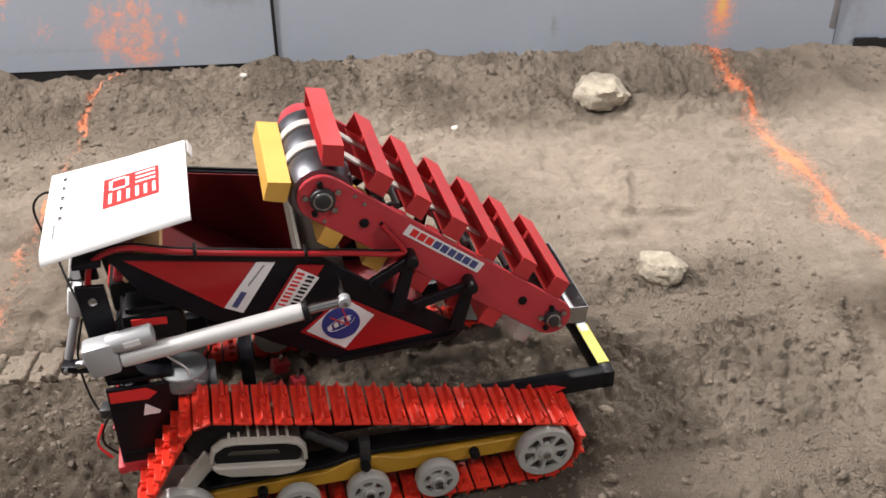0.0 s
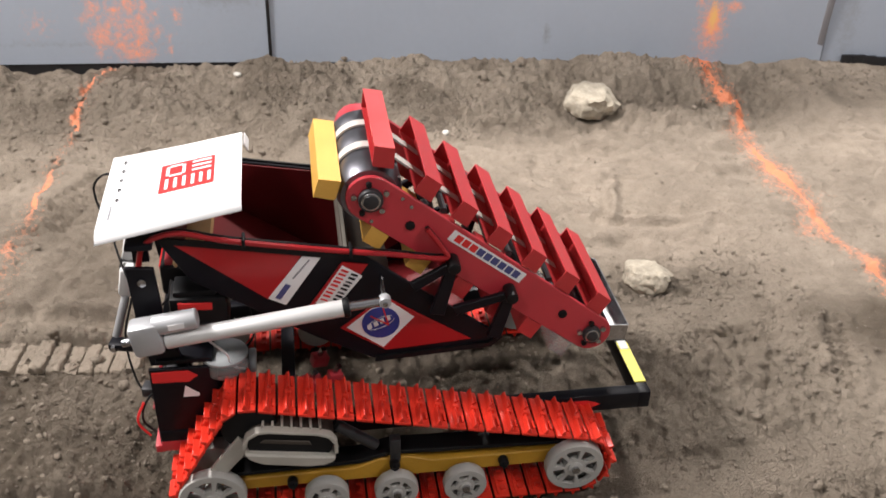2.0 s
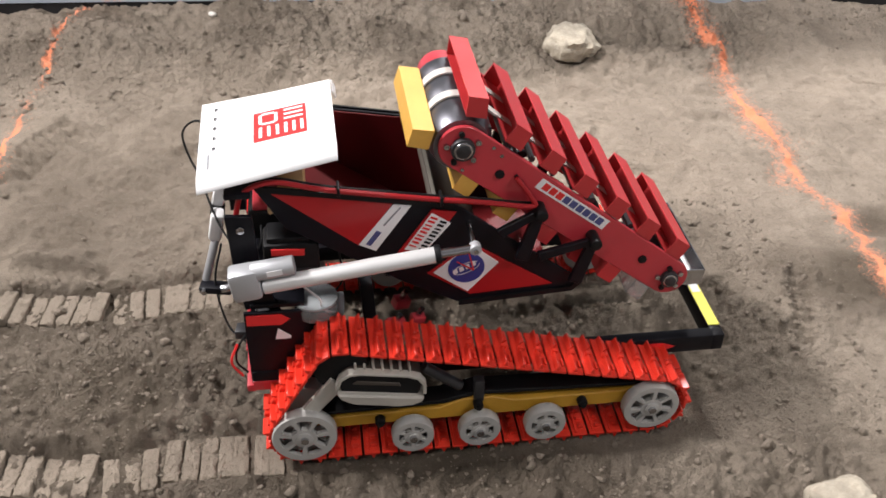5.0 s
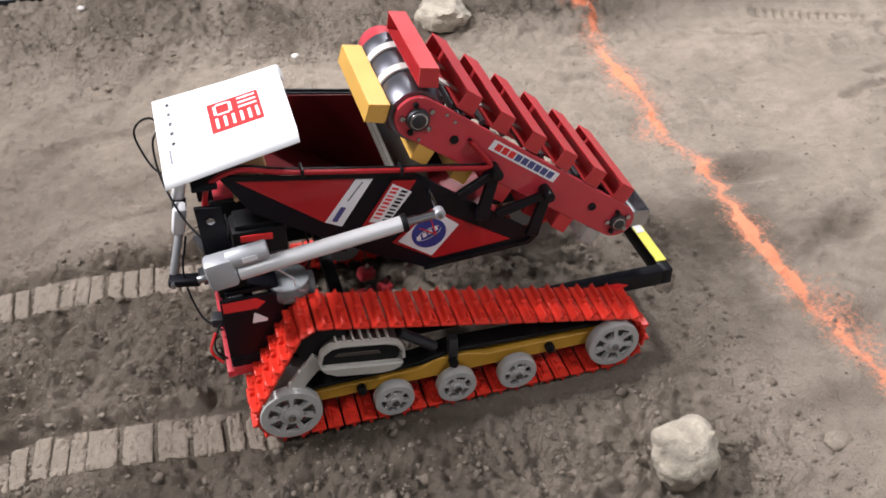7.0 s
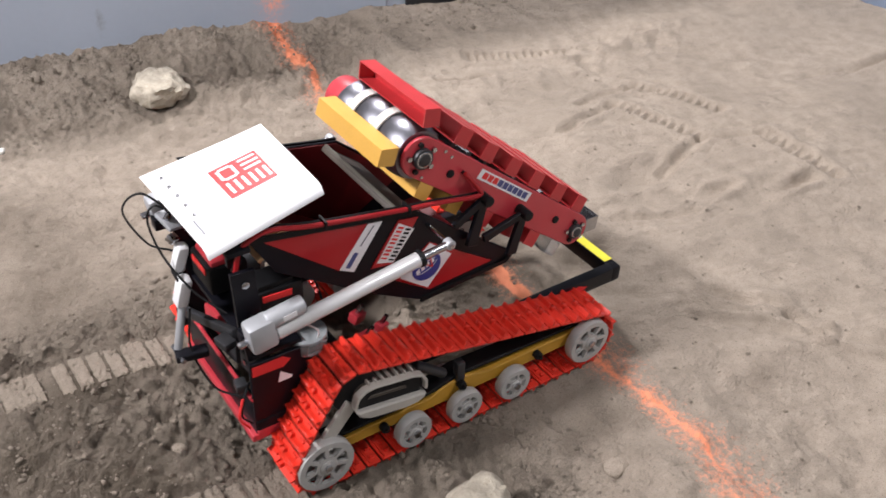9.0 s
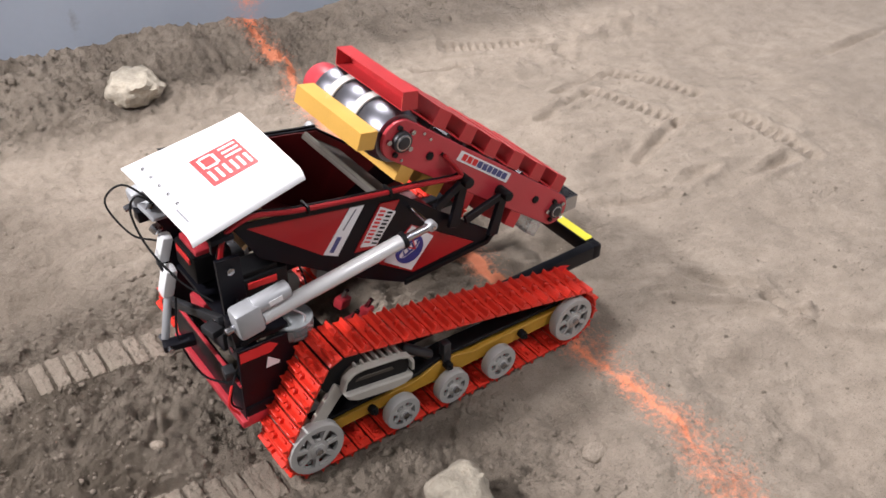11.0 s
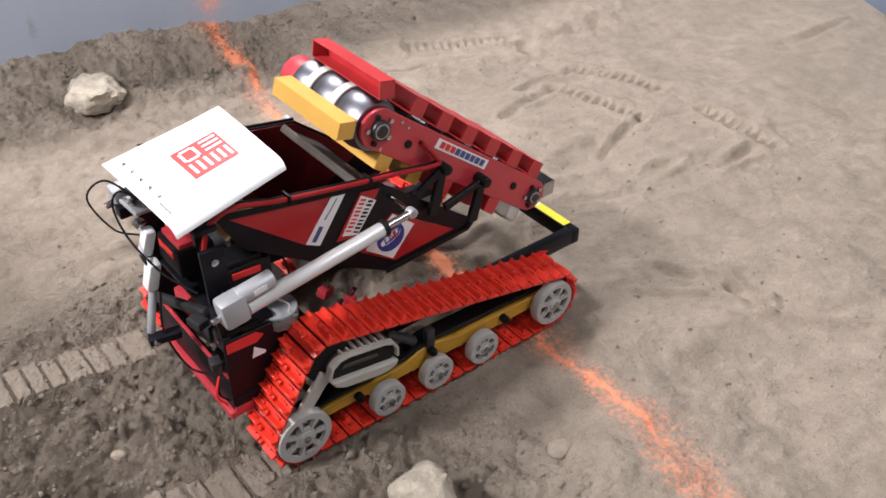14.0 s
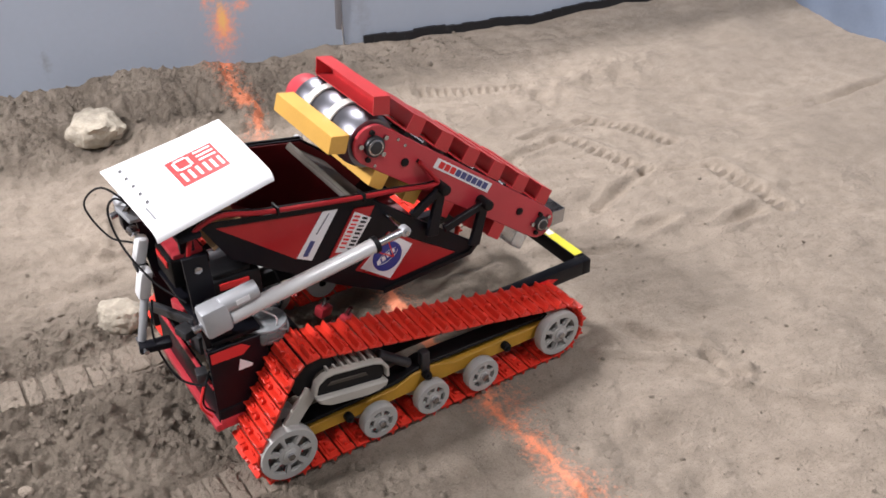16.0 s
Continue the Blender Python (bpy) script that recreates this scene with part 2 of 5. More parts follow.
def add_prism(bm, pts, y0, y1, bevel=0.0):
    """A polygon in x and z, carried from y0 to y1."""
    tmp = bmesh.new()
    vs = [tmp.verts.new((x, y0, z)) for x, z in pts]
    f = tmp.faces.new(vs)
    ext = bmesh.ops.extrude_face_region(tmp, geom=[f])
    bmesh.ops.translate(tmp, vec=(0, y1 - y0, 0), verts=[v for v in ext["geom"] if isinstance(v, bmesh.types.BMVert)])
    bmesh.ops.recalc_face_normals(tmp, faces=tmp.faces)
    if bevel:
        bmesh.ops.bevel(tmp, geom=tmp.edges[:], offset=bevel, segments=1, affect="EDGES")
    return merge(bm, tmp)


def prism(pts, y0, y1, bevel=0.0):
    return add_prism(bmesh.new(), pts, y0, y1, bevel)


def smooth_line(points, steps=6):
    pts = [Vector(p) for p in points]
    pts = [pts[0] * 2 - pts[1]] + pts + [pts[-1] * 2 - pts[-2]]
    out = []
    for a, b, c, d in zip(pts, pts[1:], pts[2:], pts[3:]):
        for k in range(steps):
            t = k / steps
            out.append(0.5 * (2 * b + (c - a) * t + (2 * a - 5 * b + 4 * c - d) * t * t + (3 * b - a - 3 * c + d) * t ** 3))
    return out + [pts[-2]]


def add_tube(bm, points, r, seg=8, steps=6):
    line = smooth_line(points, steps)
    rings, side = [], None
    for i, p in enumerate(line):
        d = (line[min(i + 1, len(line) - 1)] - line[max(i - 1, 0)]).normalized()
        if side is None:
            side = d.orthogonal().normalized()
        side = (side - d * side.dot(d)).normalized()
        up = d.cross(side)
        rings.append([bm.verts.new(p + (side * math.cos(a) + up * math.sin(a)) * r) for a in [2 * math.pi * k / seg for k in range(seg)]])
    for a, b in zip(rings, rings[1:]):
        for k in range(seg):
            bm.faces.new((a[k], a[(k + 1) % seg], b[(k + 1) % seg], b[k]))
    bm.faces.new(rings[0][::-1])
    bm.faces.new(rings[-1])
    return bm


def tube(points, r, seg=8, steps=6):
    return add_tube(bmesh.new(), points, r, seg, steps)


def stadium(x0, z0, x1, z1, r0, r1, seg=10):
    """Outline round two circles, in x and z."""
    a = math.atan2(z1 - z0, x1 - x0)
    pts = [(x1 + r1 * math.cos(a + t), z1 + r1 * math.sin(a + t)) for t in np.linspace(-math.pi / 2, math.pi / 2, seg)]
    pts += [(x0 + r0 * math.cos(a + t), z0 + r0 * math.sin(a + t)) for t in np.linspace(math.pi / 2, 1.5 * math.pi, seg)]
    return pts


# ---------------------------------------------------------------- ground
def hash_noise(x, y, seed):
    n = (x * 374761393 + y * 668265263 + seed * 982451653) & 0x7FFFFFFF
    n = ((n ^ (n >> 13)) * 1274126177) & 0x7FFFFFFF
    return ((n ^ (n >> 16)) & 0xFFFF) / 32767.5 - 1.0


def value_noise(x, y, seed):
    xi, yi = np.floor(x).astype(np.int64), np.floor(y).astype(np.int64)
    fx, fy = x - xi, y - yi
    fx, fy = fx * fx * (3 - 2 * fx), fy * fy * (3 - 2 * fy)
    a, b = hash_noise(xi, yi, seed), hash_noise(xi + 1, yi, seed)
    c, d = hash_noise(xi, yi + 1, seed), hash_noise(xi + 1, yi + 1, seed)
    return (a * (1 - fx) + b * fx) * (1 - fy) + (c * (1 - fx) + d * fx) * fy


def fbm(x, y, scale, seed, octaves=4, gain=0.5):
    total, amp = 0.0, 1.0
    for k in range(octaves):
        total = total + amp * value_noise(x * scale * 2 ** k + 7.3 * k, y * scale * 2 ** k - 3.1 * k, seed + k)
        amp *= gain
    return total


def step(lo, hi, v):
    t = np.clip((v - lo) / (hi - lo), 0, 1)
    return t * t * (3 - 2 * t)


def near_line(x, y, pts):
    """Distance to a line of points, and the way along it."""
    best, along, run = np.full(np.shape(x), 1e9), np.zeros(np.shape(x)), 0.0
    for (ax, ay), (bx, by) in zip(pts, pts[1:]):
        dx, dy = bx - ax, by - ay
        length = math.hypot(dx, dy)
        t = np.clip(((x - ax) * dx + (y - ay) * dy) / length ** 2, 0, 1)
        d = np.hypot(x - ax - t * dx, y - ay - t * dy)
        along = np.where(d < best, run + t * length, along)
        best = np.minimum(best, d)
        run += length
    return best, along


# the robot's way: seconds, x, y, turn in degrees; and the lines on which its two tracks run
ROVER_ROWS = [
    (0, 0.000, 0.000, 0.00),
    (0.5, 0.036, -0.002, -0.12),
    (1, 0.034, 0.001, -0.35),
    (1.5, 0.062, 0.009, -0.83),
    (2, 0.117, 0.012, -4.96),
    (2.5, 0.135, 0.019, -7.34),
    (3, 0.131, 0.020, -7.22),
    (3.5, 0.142, 0.022, -7.30),
    (4, 0.235, 0.014, -6.58),
    (4.2, 0.269, 0.011, -6.22),
    (6.3, 0.569, -0.032, -2.30),
    (6.5, 0.579, -0.051, -1.89),
    (7, 0.645, -0.049, -1.71),
    (7.5, 0.798, -0.063, -0.45),
    (8, 1.004, -0.087, -1.46),
    (8.5, 1.111, -0.117, -0.98),
    (9, 1.185, -0.121, -0.70),
    (9.2, 1.221, -0.143, -0.92),
    (11.3, 1.217, -0.105, 0.01),
    (11.5, 1.224, -0.101, -0.13),
    (12, 1.226, -0.102, -0.12),
    (12.5, 1.225, -0.105, -0.17),
    (13, 1.226, -0.104, -0.16),
    (13.5, 1.228, -0.105, -0.10),
    (14, 1.286, -0.106, 0.32),
    (14.5, 1.342, -0.111, 0.37),
    (15, 1.404, -0.111, 0.90),
    (15.5, 1.459, -0.111, 1.46),
    (16, 1.459, -0.111, 1.59),
]
RUT_LINES = []
for off in (-0.2605, 0.3005):
    spots = sorted((r[1] - off * math.sin(radians(r[3])), r[2] + off * math.cos(radians(r[3]))) for r in ROVER_ROWS)
    RUT_LINES.append(([q[0] for q in spots], [q[1] for q in spots]))
WALL_SLOPE, WALL_Y = -0.143, 2.037
ORANGE_RIGHT = [(2.15, 1.75), (2.12, 1.55), (2.14, 1.36), (2.06, 1.16), (2.03, 1.0), (2.035, 0.70), (1.965, 0.50), (2.02, 0.33), (1.985, 0.05), (1.98, -0.21), (2.0, -0.42), (1.99, -0.66), (1.97, -0.82), (1.94, -1.0), (1.9, -1.5)]
ORANGE_LEFT = [(-0.2, 2.06), (-0.30, 1.86), (-0.33, 1.55), (-0.385, 1.32), (-0.415, 1.08), (-0.45, 0.88), (-0.47, 0.5)]
TREADS = [((3.15, 0.65), (3.27, 0.32)), ((2.95, 0.55), (3.07, 0.21)), ((3.25, 0.08), (3.27, -0.2)), ((1.74, 0.065), (1.645, -0.156)), ((-0.34, 1.03), (-0.20, 1.19)), ((-0.37, 1.07), (-0.23, 1.23)), ((2.75, 1.18), (3.15, 1.02))]
RIDGES = [((1.36, 0.715), (1.70, 0.640)), ((1.37, 0.72), (1.46, 0.92)), ((2.33, -0.44), (2.61, -0.69)), ((2.55, -0.72), (2.75, -0.98)), ((0.1, 1.05), (0.6, 1.12)), ((-0.6, 0.62), (-0.1, 0.50))]
GROOVES = [((2.86, 0.64), (3.15, 0.65)), ((2.67, 0.49), (2.95, 0.55)), ((3.06, 0.2), (3.24, 0.1)), ((2.79, 0.12), (3.06, 0.2)), ((2.48, 0.0), (2.71, -0.09)), ((2.45, -0.38), (2.54, -0.53)), ((2.56, -0.52), (2.58, -0.69)), ((3.83, 0.33), (4.3, 0.26)), ((3.99, 0.28), (4.35, 0.25)), ((2.54, 1.07), (2.72, 1.03))]
DENTS = [(3.15, -0.18, 0.07, 0.025, 0.016), (2.86, -0.06, 0.07, 0.025, 0.016), (3.10, -0.17, 0.07, 0.025, 0.016), (1.45, 0.10, 0.16, 0.07, 0.028), (2.24, -0.08, 0.11, 0.06, 0.02), (2.13, 0.24, 0.09, 0.05, 0.024), (1.95, -0.36, 0.07, 0.04, 0.016), (1.9, 1.45, 0.16, 0.09, 0.05), (2.45, -0.30, 0.20, 0.05, 0.014),
         (2.6, -0.62, 0.16, 0.05, 0.016), (2.75, 0.15, 0.16, 0.05, 0.016), (0.2, 1.42, 0.3, 0.12, 0.03), (-0.55, 1.3, 0.16, 0.09, 0.04), (2.95, -0.15, 0.15, 0.04, 0.014), (0.85, 1.62, 0.3, 0.08, 0.035)]
RISES = [(1.32, 0.02, 0.05, 0.12, 0.022), (1.62, -0.62, 0.12, 0.05, 0.014), (1.15, 0.52, 0.14, 0.05, 0.02), (-0.25, 0.56, 0.35, 0.05, 0.030), (3.3, 0.92, 1.0, 0.13, 0.030), (0.6, 1.0, 0.5, 0.12, 0.018), (1.62, 0.62, 0.25, 0.02, 0.010)]


SCRAPES = []
pick = random.Random(23)
for _ in range(12):
    turn = pick.gauss(-0.35, 0.5)
    SCRAPES.append((pick.uniform(1.7, 3.7), pick.uniform(-1.1, 1.45), pick.uniform(0.06, 0.18), pick.uniform(0.012, 0.03), pick.uniform(0.004, 0.010), math.cos(turn), math.sin(turn)))
for _ in range(26):
    turn = pick.gauss(0.2, 0.5)
    SCRAPES.append((pick.uniform(-0.9, 1.7), pick.uniform(0.5, 1.5), pick.uniform(0.08, 0.26), pick.uniform(0.02, 0.05), pick.uniform(0.008, 0.018), math.cos(turn), math.sin(turn)))


def churned(x, y):
    """How freshly turned the sand is, 0 to 1."""
    c = 0.30 + 0.35 * step(-0.3, 0.6, fbm(x, y, 1.3, 71, 3))
    c = c * (1 - 0.7 * step(2.1, 2.5, x))
    c = np.maximum(c, step(1.9, 1.45, x) * step(0.62, 0.34, y))
    return np.maximum(c, 0.8 * step(0.75, 0.45, WALL_Y + WALL_SLOPE * x - y) * step(2.7, 2.2, x))


def height(x, y):
    calm = 1 - 0.72 * step(0.62, 0.34, np.abs(y + 0.02)) * step(-1.0, -0.3, x) * step(2.75, 2.35, x)
    level = 1 - 0.55 * step(2.1, 2.5, x)
    h = (fbm(x, y, 2.2, 11, 4) * 0.027 + fbm(x, y, 13.0, 31, 4, 0.6) * 0.009 * level) * calm
    rough = churned(x, y)
    free = np.maximum(calm, step(0.155, 0.095, np.abs(y + 0.03)) * step(0.5, 0.9, x))
    h += fbm(x, y, 38.0, 51, 3, 0.7) * 0.0112 * rough * rough
    h += fbm(x, y, 11.0, 37, 3, 0.6) * 0.018 * (free - calm)
    h += np.abs(fbm(x, y, 22.0, 57, 3, 0.6)) * 0.017 * rough * rough * (0.45 + 0.55 * free)
    rake = 0.94 * y + 0.34 * x
    h += fbm(rake * 6, (0.94 * x - 0.34 * y) * 0.8, 4.0, 67, 3, 0.6) * 0.0038 * (1 - 0.6 * rough)
    d = WALL_Y + WALL_SLOPE * x - y
    h += step(0.68, 0.05, d) * (0.083 + 0.024 * fbm(x, y, 4.0, 91, 4)) * (1 - 0.62 * step(2.45, 3.0, x))
    h -= step(0.14, 0.0, d) * 0.016 * step(1.2, 0.5, x)
    h += step(0.22, 0.02, d) * 0.022 * step(0.6, 0.35, x) * (1 + 0.35 * np.sin(x * 5.1))
    h += step(2.9, 4.6, x) * (0.02 + 0.02 * fbm(x, y, 1.2, 95, 3))
    for cx, cy, sx, sy, depth in DENTS:
        q = ((x - cx) / sx) ** 2 + ((y - cy) / sy) ** 2
        h -= depth * np.exp(-q) - depth * 0.45 * np.exp(-(np.sqrt(q) - 1.6) ** 2 * 4)
    for cx, cy, sx, sy, up in RISES:
        h += up * np.exp(-(((x - cx) / sx) ** 2 + ((y - cy) / sy) ** 2)) * (1 + 0.5 * fbm(x, y, 14, 17, 3))
    for cx, cy, sx, sy, depth, ca, sa in SCRAPES:
        u, v = (x - cx) * ca + (y - cy) * sa, (y - cy) * ca - (x - cx) * sa
        q = (u / sx) ** 2 + (v / sy) ** 2
        h += depth * (0.7 * np.exp(-((u / sx) ** 2 + ((v - 1.6 * sy) / sy) ** 2)) - np.exp(-q))
    for a, b in TREADS:
        dist, along = near_line(x, y, [a, b])
        h -= step(0.034, 0.020, dist) * (0.004 + 0.013 * (np.sin(along * 2 * math.pi / 0.034) > 0.1))
        h += step(0.03, 0.0, np.abs(dist - 0.046)) * 0.007
    for a, b in RIDGES:
        dist, along = near_line(x + 0.012 * fbm(x, y, 7, 19, 2), y, [a, b])
        h += 0.017 * np.exp(-(dist / 0.015) ** 2) - 0.006 * np.exp(-((dist - 0.035) / 0.02) ** 2)
    for a, b in GROOVES:
        dist, along = near_line(x + 0.012 * fbm(x, y, 7, 19, 2), y + 0.012 * fbm(x, y, 6, 21, 2), [a, b])
        h += 0.006 * np.exp(-((dist - 0.034) / 0.016) ** 2) - 0.016 * np.exp(-(dist / 0.020) ** 2)
    # troughs pressed by the tracks, with sand heaped along one side
    for rut_y, slope in ((-0.262, -0.24), (0.30, -0.20)):
        side = y - (rut_y + slope * (x + 0.05))
        old = step(0.02, -0.05, x)
        h -= old * step(0.072, 0.060, np.abs(side)) * 0.020
        h += old * step(0.032, 0.0, np.abs(side - 0.092)) * (0.020 + 0.014 * fbm(x, y, 16, 5, 3))
    for xs, ys in RUT_LINES:
        side = y - np.interp(x, xs, ys)
        run = step(-0.03, 0.04, x) * step(0.92, 0.78, x)
        lane = step(0.80, 0.92, x) * step(1.62, 1.50, x) * step(0.080, 0.060, np.abs(side))
        h = h * (1 - lane) + lane * (-0.003 + 0.003 * fbm(x, y, 30, 7, 2))
        bed = run * step(0.074, 0.060, np.abs(side))
        h = h * (1 - bed) + bed * (-0.012 + 0.003 * fbm(x, y, 30, 7, 2))
        h += run * step(0.036, 0.0, np.abs(side - 0.100)) * (0.018 + 0.014 * fbm(x, y, 16, 9, 3))
    return h - 0.004


def ground_height(x, y):
    return float(height(np.array([x], float), np.array([y], float))[0])


def build_ground():
    xs = np.concatenate([np.linspace(-8, -0.95, 130)[:-1], np.arange(-0.95, 3.7, 0.0076), np.linspace(3.72, 9, 90)])
    ys = np.concatenate([np.linspace(-7, -1.25, 110)[:-1], np.arange(-1.25, 2.25, 0.0076), np.linspace(2.27, 8, 16)])
    X, Y = np.meshgrid(xs, ys)
    Z = height(X, Y)
    nx, ny = len(xs), len(ys)
    idx = np.arange(nx * ny).reshape(ny, nx)
    faces = np.stack([idx[:-1, :-1], idx[:-1, 1:], idx[1:, 1:], idx[1:, :-1]], -1).reshape(-1, 4)
    me = bpy.data.meshes.new("ground")
    me.from_pydata(np.stack([X, Y, Z], -1).reshape(-1, 3).tolist(), [], faces.tolist())
    paint = np.zeros(X.shape)
    for pts, width, strength in ((ORANGE_RIGHT, 0.020, 0.98), (ORANGE_LEFT, 0.018, 0.58)):
        wob = fbm(X, Y, 11, 61, 4) * 0.022
        d, along = near_line(X + wob, Y, pts)
        vary = np.clip(0.76 + 0.62 * fbm(along, along * 0, 3.2, 77, 3), 0.15, 1.15)
        width = width * (0.62 + 0.55 * step(0.9, -0.5, Y))
        wide = width * (1 + 0.7 * np.clip(fbm(along, along * 0 + 5, 2.3, 79, 2), -0.6, 1.4))
        paint = np.maximum(paint, strength * vary * np.exp(-(d / wide) ** 2))
        paint = np.maximum(paint, 0.31 * strength * np.exp(-(d / (0.075 + 0.03 * fbm(X, Y, 5, 83, 2))) ** 2))
    # darker colour for damp sand and for shade under the robot and by the wall
    damp_shade = step(0.25, -0.25, fbm(X, Y, 2.0, 41, 4)) * step(1.25, 0.6, X) * step(-0.22, -0.10, Y) * step(0.26, 0.16, Y) * 0.85
    damp_shade = np.maximum(damp_shade, (0.72 + 0.35 * fbm(X, Y, 6, 47, 4)) * (0.42 + 0.58 * step(1.3, 0.7, X)) * step(1.95, 1.5, X) * step(0.62, 0.30, Y))
    damp_shade = np.maximum(damp_shade, (0.30 + 0.3 * fbm(X, Y, 3, 53, 4)) * step(0.9, 0.1, X))
    damp_shade = np.maximum(damp_shade, (0.50 + 0.3 * fbm(X, Y, 4, 55, 4)) * step(-0.15, 0.25, X) * step(1.35, 0.8, X) * step(1.2, 0.8, Y))
    damp_shade = np.maximum(damp_shade, (0.30 + 0.38 * step(1.8, 1.2, X)) * step(-0.05, 0.6, fbm(X, Y, 5, 49, 4)) * step(0.7, 0.2, WALL_Y + WALL_SLOPE * X - Y) * step(3.2, 2.4, X))
    damp_shade = np.maximum(damp_shade, 0.55 * step(0.35, 0.9, fbm(X, Y, 3.3, 43, 4)) * step(2.2, 1.2, X))
    damp_shade = np.maximum(damp_shade, 0.55 * np.exp(-(((X - 1.9) / 0.35) ** 2 + ((Y - 1.42) / 0.10) ** 2)))
    # dark spots, several painting shade into hollows and under the robot
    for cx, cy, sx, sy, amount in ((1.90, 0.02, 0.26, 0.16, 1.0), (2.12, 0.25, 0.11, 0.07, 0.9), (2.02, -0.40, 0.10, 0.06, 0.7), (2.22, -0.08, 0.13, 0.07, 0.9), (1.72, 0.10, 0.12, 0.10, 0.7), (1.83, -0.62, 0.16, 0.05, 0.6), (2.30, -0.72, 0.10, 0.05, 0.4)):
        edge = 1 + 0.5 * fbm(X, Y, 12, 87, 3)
        damp_shade = np.maximum(damp_shade, amount * np.exp(-(((X - cx) / sx) ** 2 + ((Y - cy) / sy) ** 2) * edge))
    for name, values in (("paint", paint), ("damp_shade", np.clip(damp_shade, 0, 1)), ("churn", churned(X, Y))):
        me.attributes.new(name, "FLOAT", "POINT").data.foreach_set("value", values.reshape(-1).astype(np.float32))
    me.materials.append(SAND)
    me.shade_smooth()
    return tagged(new("ground", me), "dry tan sand with ruts, footprints and sprayed orange marking lines", "sand", kind="structure")


build_ground()


# ---------------------------------------------------------------- arena walls and hall
ALONG = Vector((1, WALL_SLOPE, 0)).normalized()
WALL_TURN = math.degrees(math.atan(WALL_SLOPE))


def wall_panel(name, x0, x1, z0, z1, lean=0.0, sprays=(), smudges=(), cores=(), sunk=0.0):
    """A sheet of grey board, 18 mm thick, with sprayed paint given as (x, z, spread_x, spread_z, strength)."""
    length = (x1 - x0) / ALONG.x
    us, zs = np.linspace(0, length, int(length / 0.015)), np.linspace(z0, z1, int((z1 - z0) / 0.015))
    U, Z = np.meshgrid(us, zs)
    Z = Z - sunk * step(0.5, 0.75, U) * (1 - (Z - z0) / (z1 - z0))
    bend = 0.004 * np.sin(U * 2.1 + x0) + lean * (Z - z0)
    nx, nz = len(us), len(zs)
    front = np.stack([U, bend, Z], -1).reshape(-1, 3)
    back = front + np.array([0, 0.018, 0])
    n = nx * nz
    idx = np.arange(n).reshape(nz, nx)
    quads = lambda i: np.stack([i[:-1, :-1], i[:-1, 1:], i[1:, 1:], i[1:, :-1]], -1).reshape(-1, 4).tolist()
    faces = quads(idx) + [f[::-1] for f in quads(idx + n)]
    rim = idx[0, :].tolist() + idx[1:, -1].tolist() + idx[-1, -2::-1].tolist() + idx[-2:0:-1, 0].tolist()
    faces += [(b, a, a + n, b + n) for a, b in zip(rim, rim[1:] + rim[:1])]
    me = bpy.data.meshes.new(name)
    me.from_pydata(np.concatenate([front, back]).tolist(), [], faces)
    for key, blobs in (("paint", sprays), ("smudge", smudges), ("core", cores)):
        value = np.zeros(U.shape)
        for bx, bz, sx, sz, amount in blobs:
            value = np.maximum(value, amount * np.exp(-((U - (bx - x0) / ALONG.x) / sx) ** 2 - ((Z - bz) / sz) ** 2))
        flat = np.concatenate([value.reshape(-1)] * 2).astype(np.float32)
        me.attributes.new(key, "FLOAT", "POINT").data.foreach_set("value", flat)
    me.materials.append(WALL)
    me.shade_smooth()
    me.set_sharp_from_angle(angle=0.6)
    ob = new(name, me)
    ob.matrix_basis = pose(x0, WALL_Y + WALL_SLOPE * x0, 0, 0, 0, WALL_TURN)
    return tagged(ob, "blue-grey painted board of the arena's back wall, sprayed with orange", "wall", kind="structure")


pick = random.Random(31)
SPECKS = [(pick.gauss(-0.13, 0.09), pick.uniform(0.12, 0.46), pick.uniform(0.008, 0.022), pick.uniform(0.010, 0.040), pick.uniform(0.45, 0.75)) for _ in range(46)]
SPECKS += [(pick.gauss(-0.60, 0.05), pick.uniform(0.30, 0.46), 0.012, 0.02, 0.5) for _ in range(8)]
wall_panel("wall_north_1", -2.05, 0.408, 0.088, 1.1, 0.0,
           [(-0.1, 0.13, 0.09, 0.045, 0.62), (-0.22, 0.2, 0.063, 0.06, 0.62), (-0.07, 0.22, 0.0405, 0.1, 0.6), (-0.11, 0.33, 0.0315, 0.06, 0.62), (-0.24, 0.31, 0.036, 0.06, 0.55), (0, 0.41, 0.0252, 0.055, 0.68), (-0.18, 0.43, 0.045, 0.04, 0.5), (0.07, 0.28, 0.027, 0.05, 0.48), (-0.57, 0.39, 0.0315, 0.045, 0.62), (-0.63, 0.44, 0.018, 0.05, 0.4), (-0.45, 0.25, 0.09, 0.08, 0.28), (-0.13, 0.25, 0.18, 0.16, 0.38)] + SPECKS,
           [(0.25, 0.36, 0.15, 0.05, 0.62), (0.14, 0.40, 0.15, 0.025, 0.5), (-0.4, 0.17, 0.5, 0.012, 0.4)])
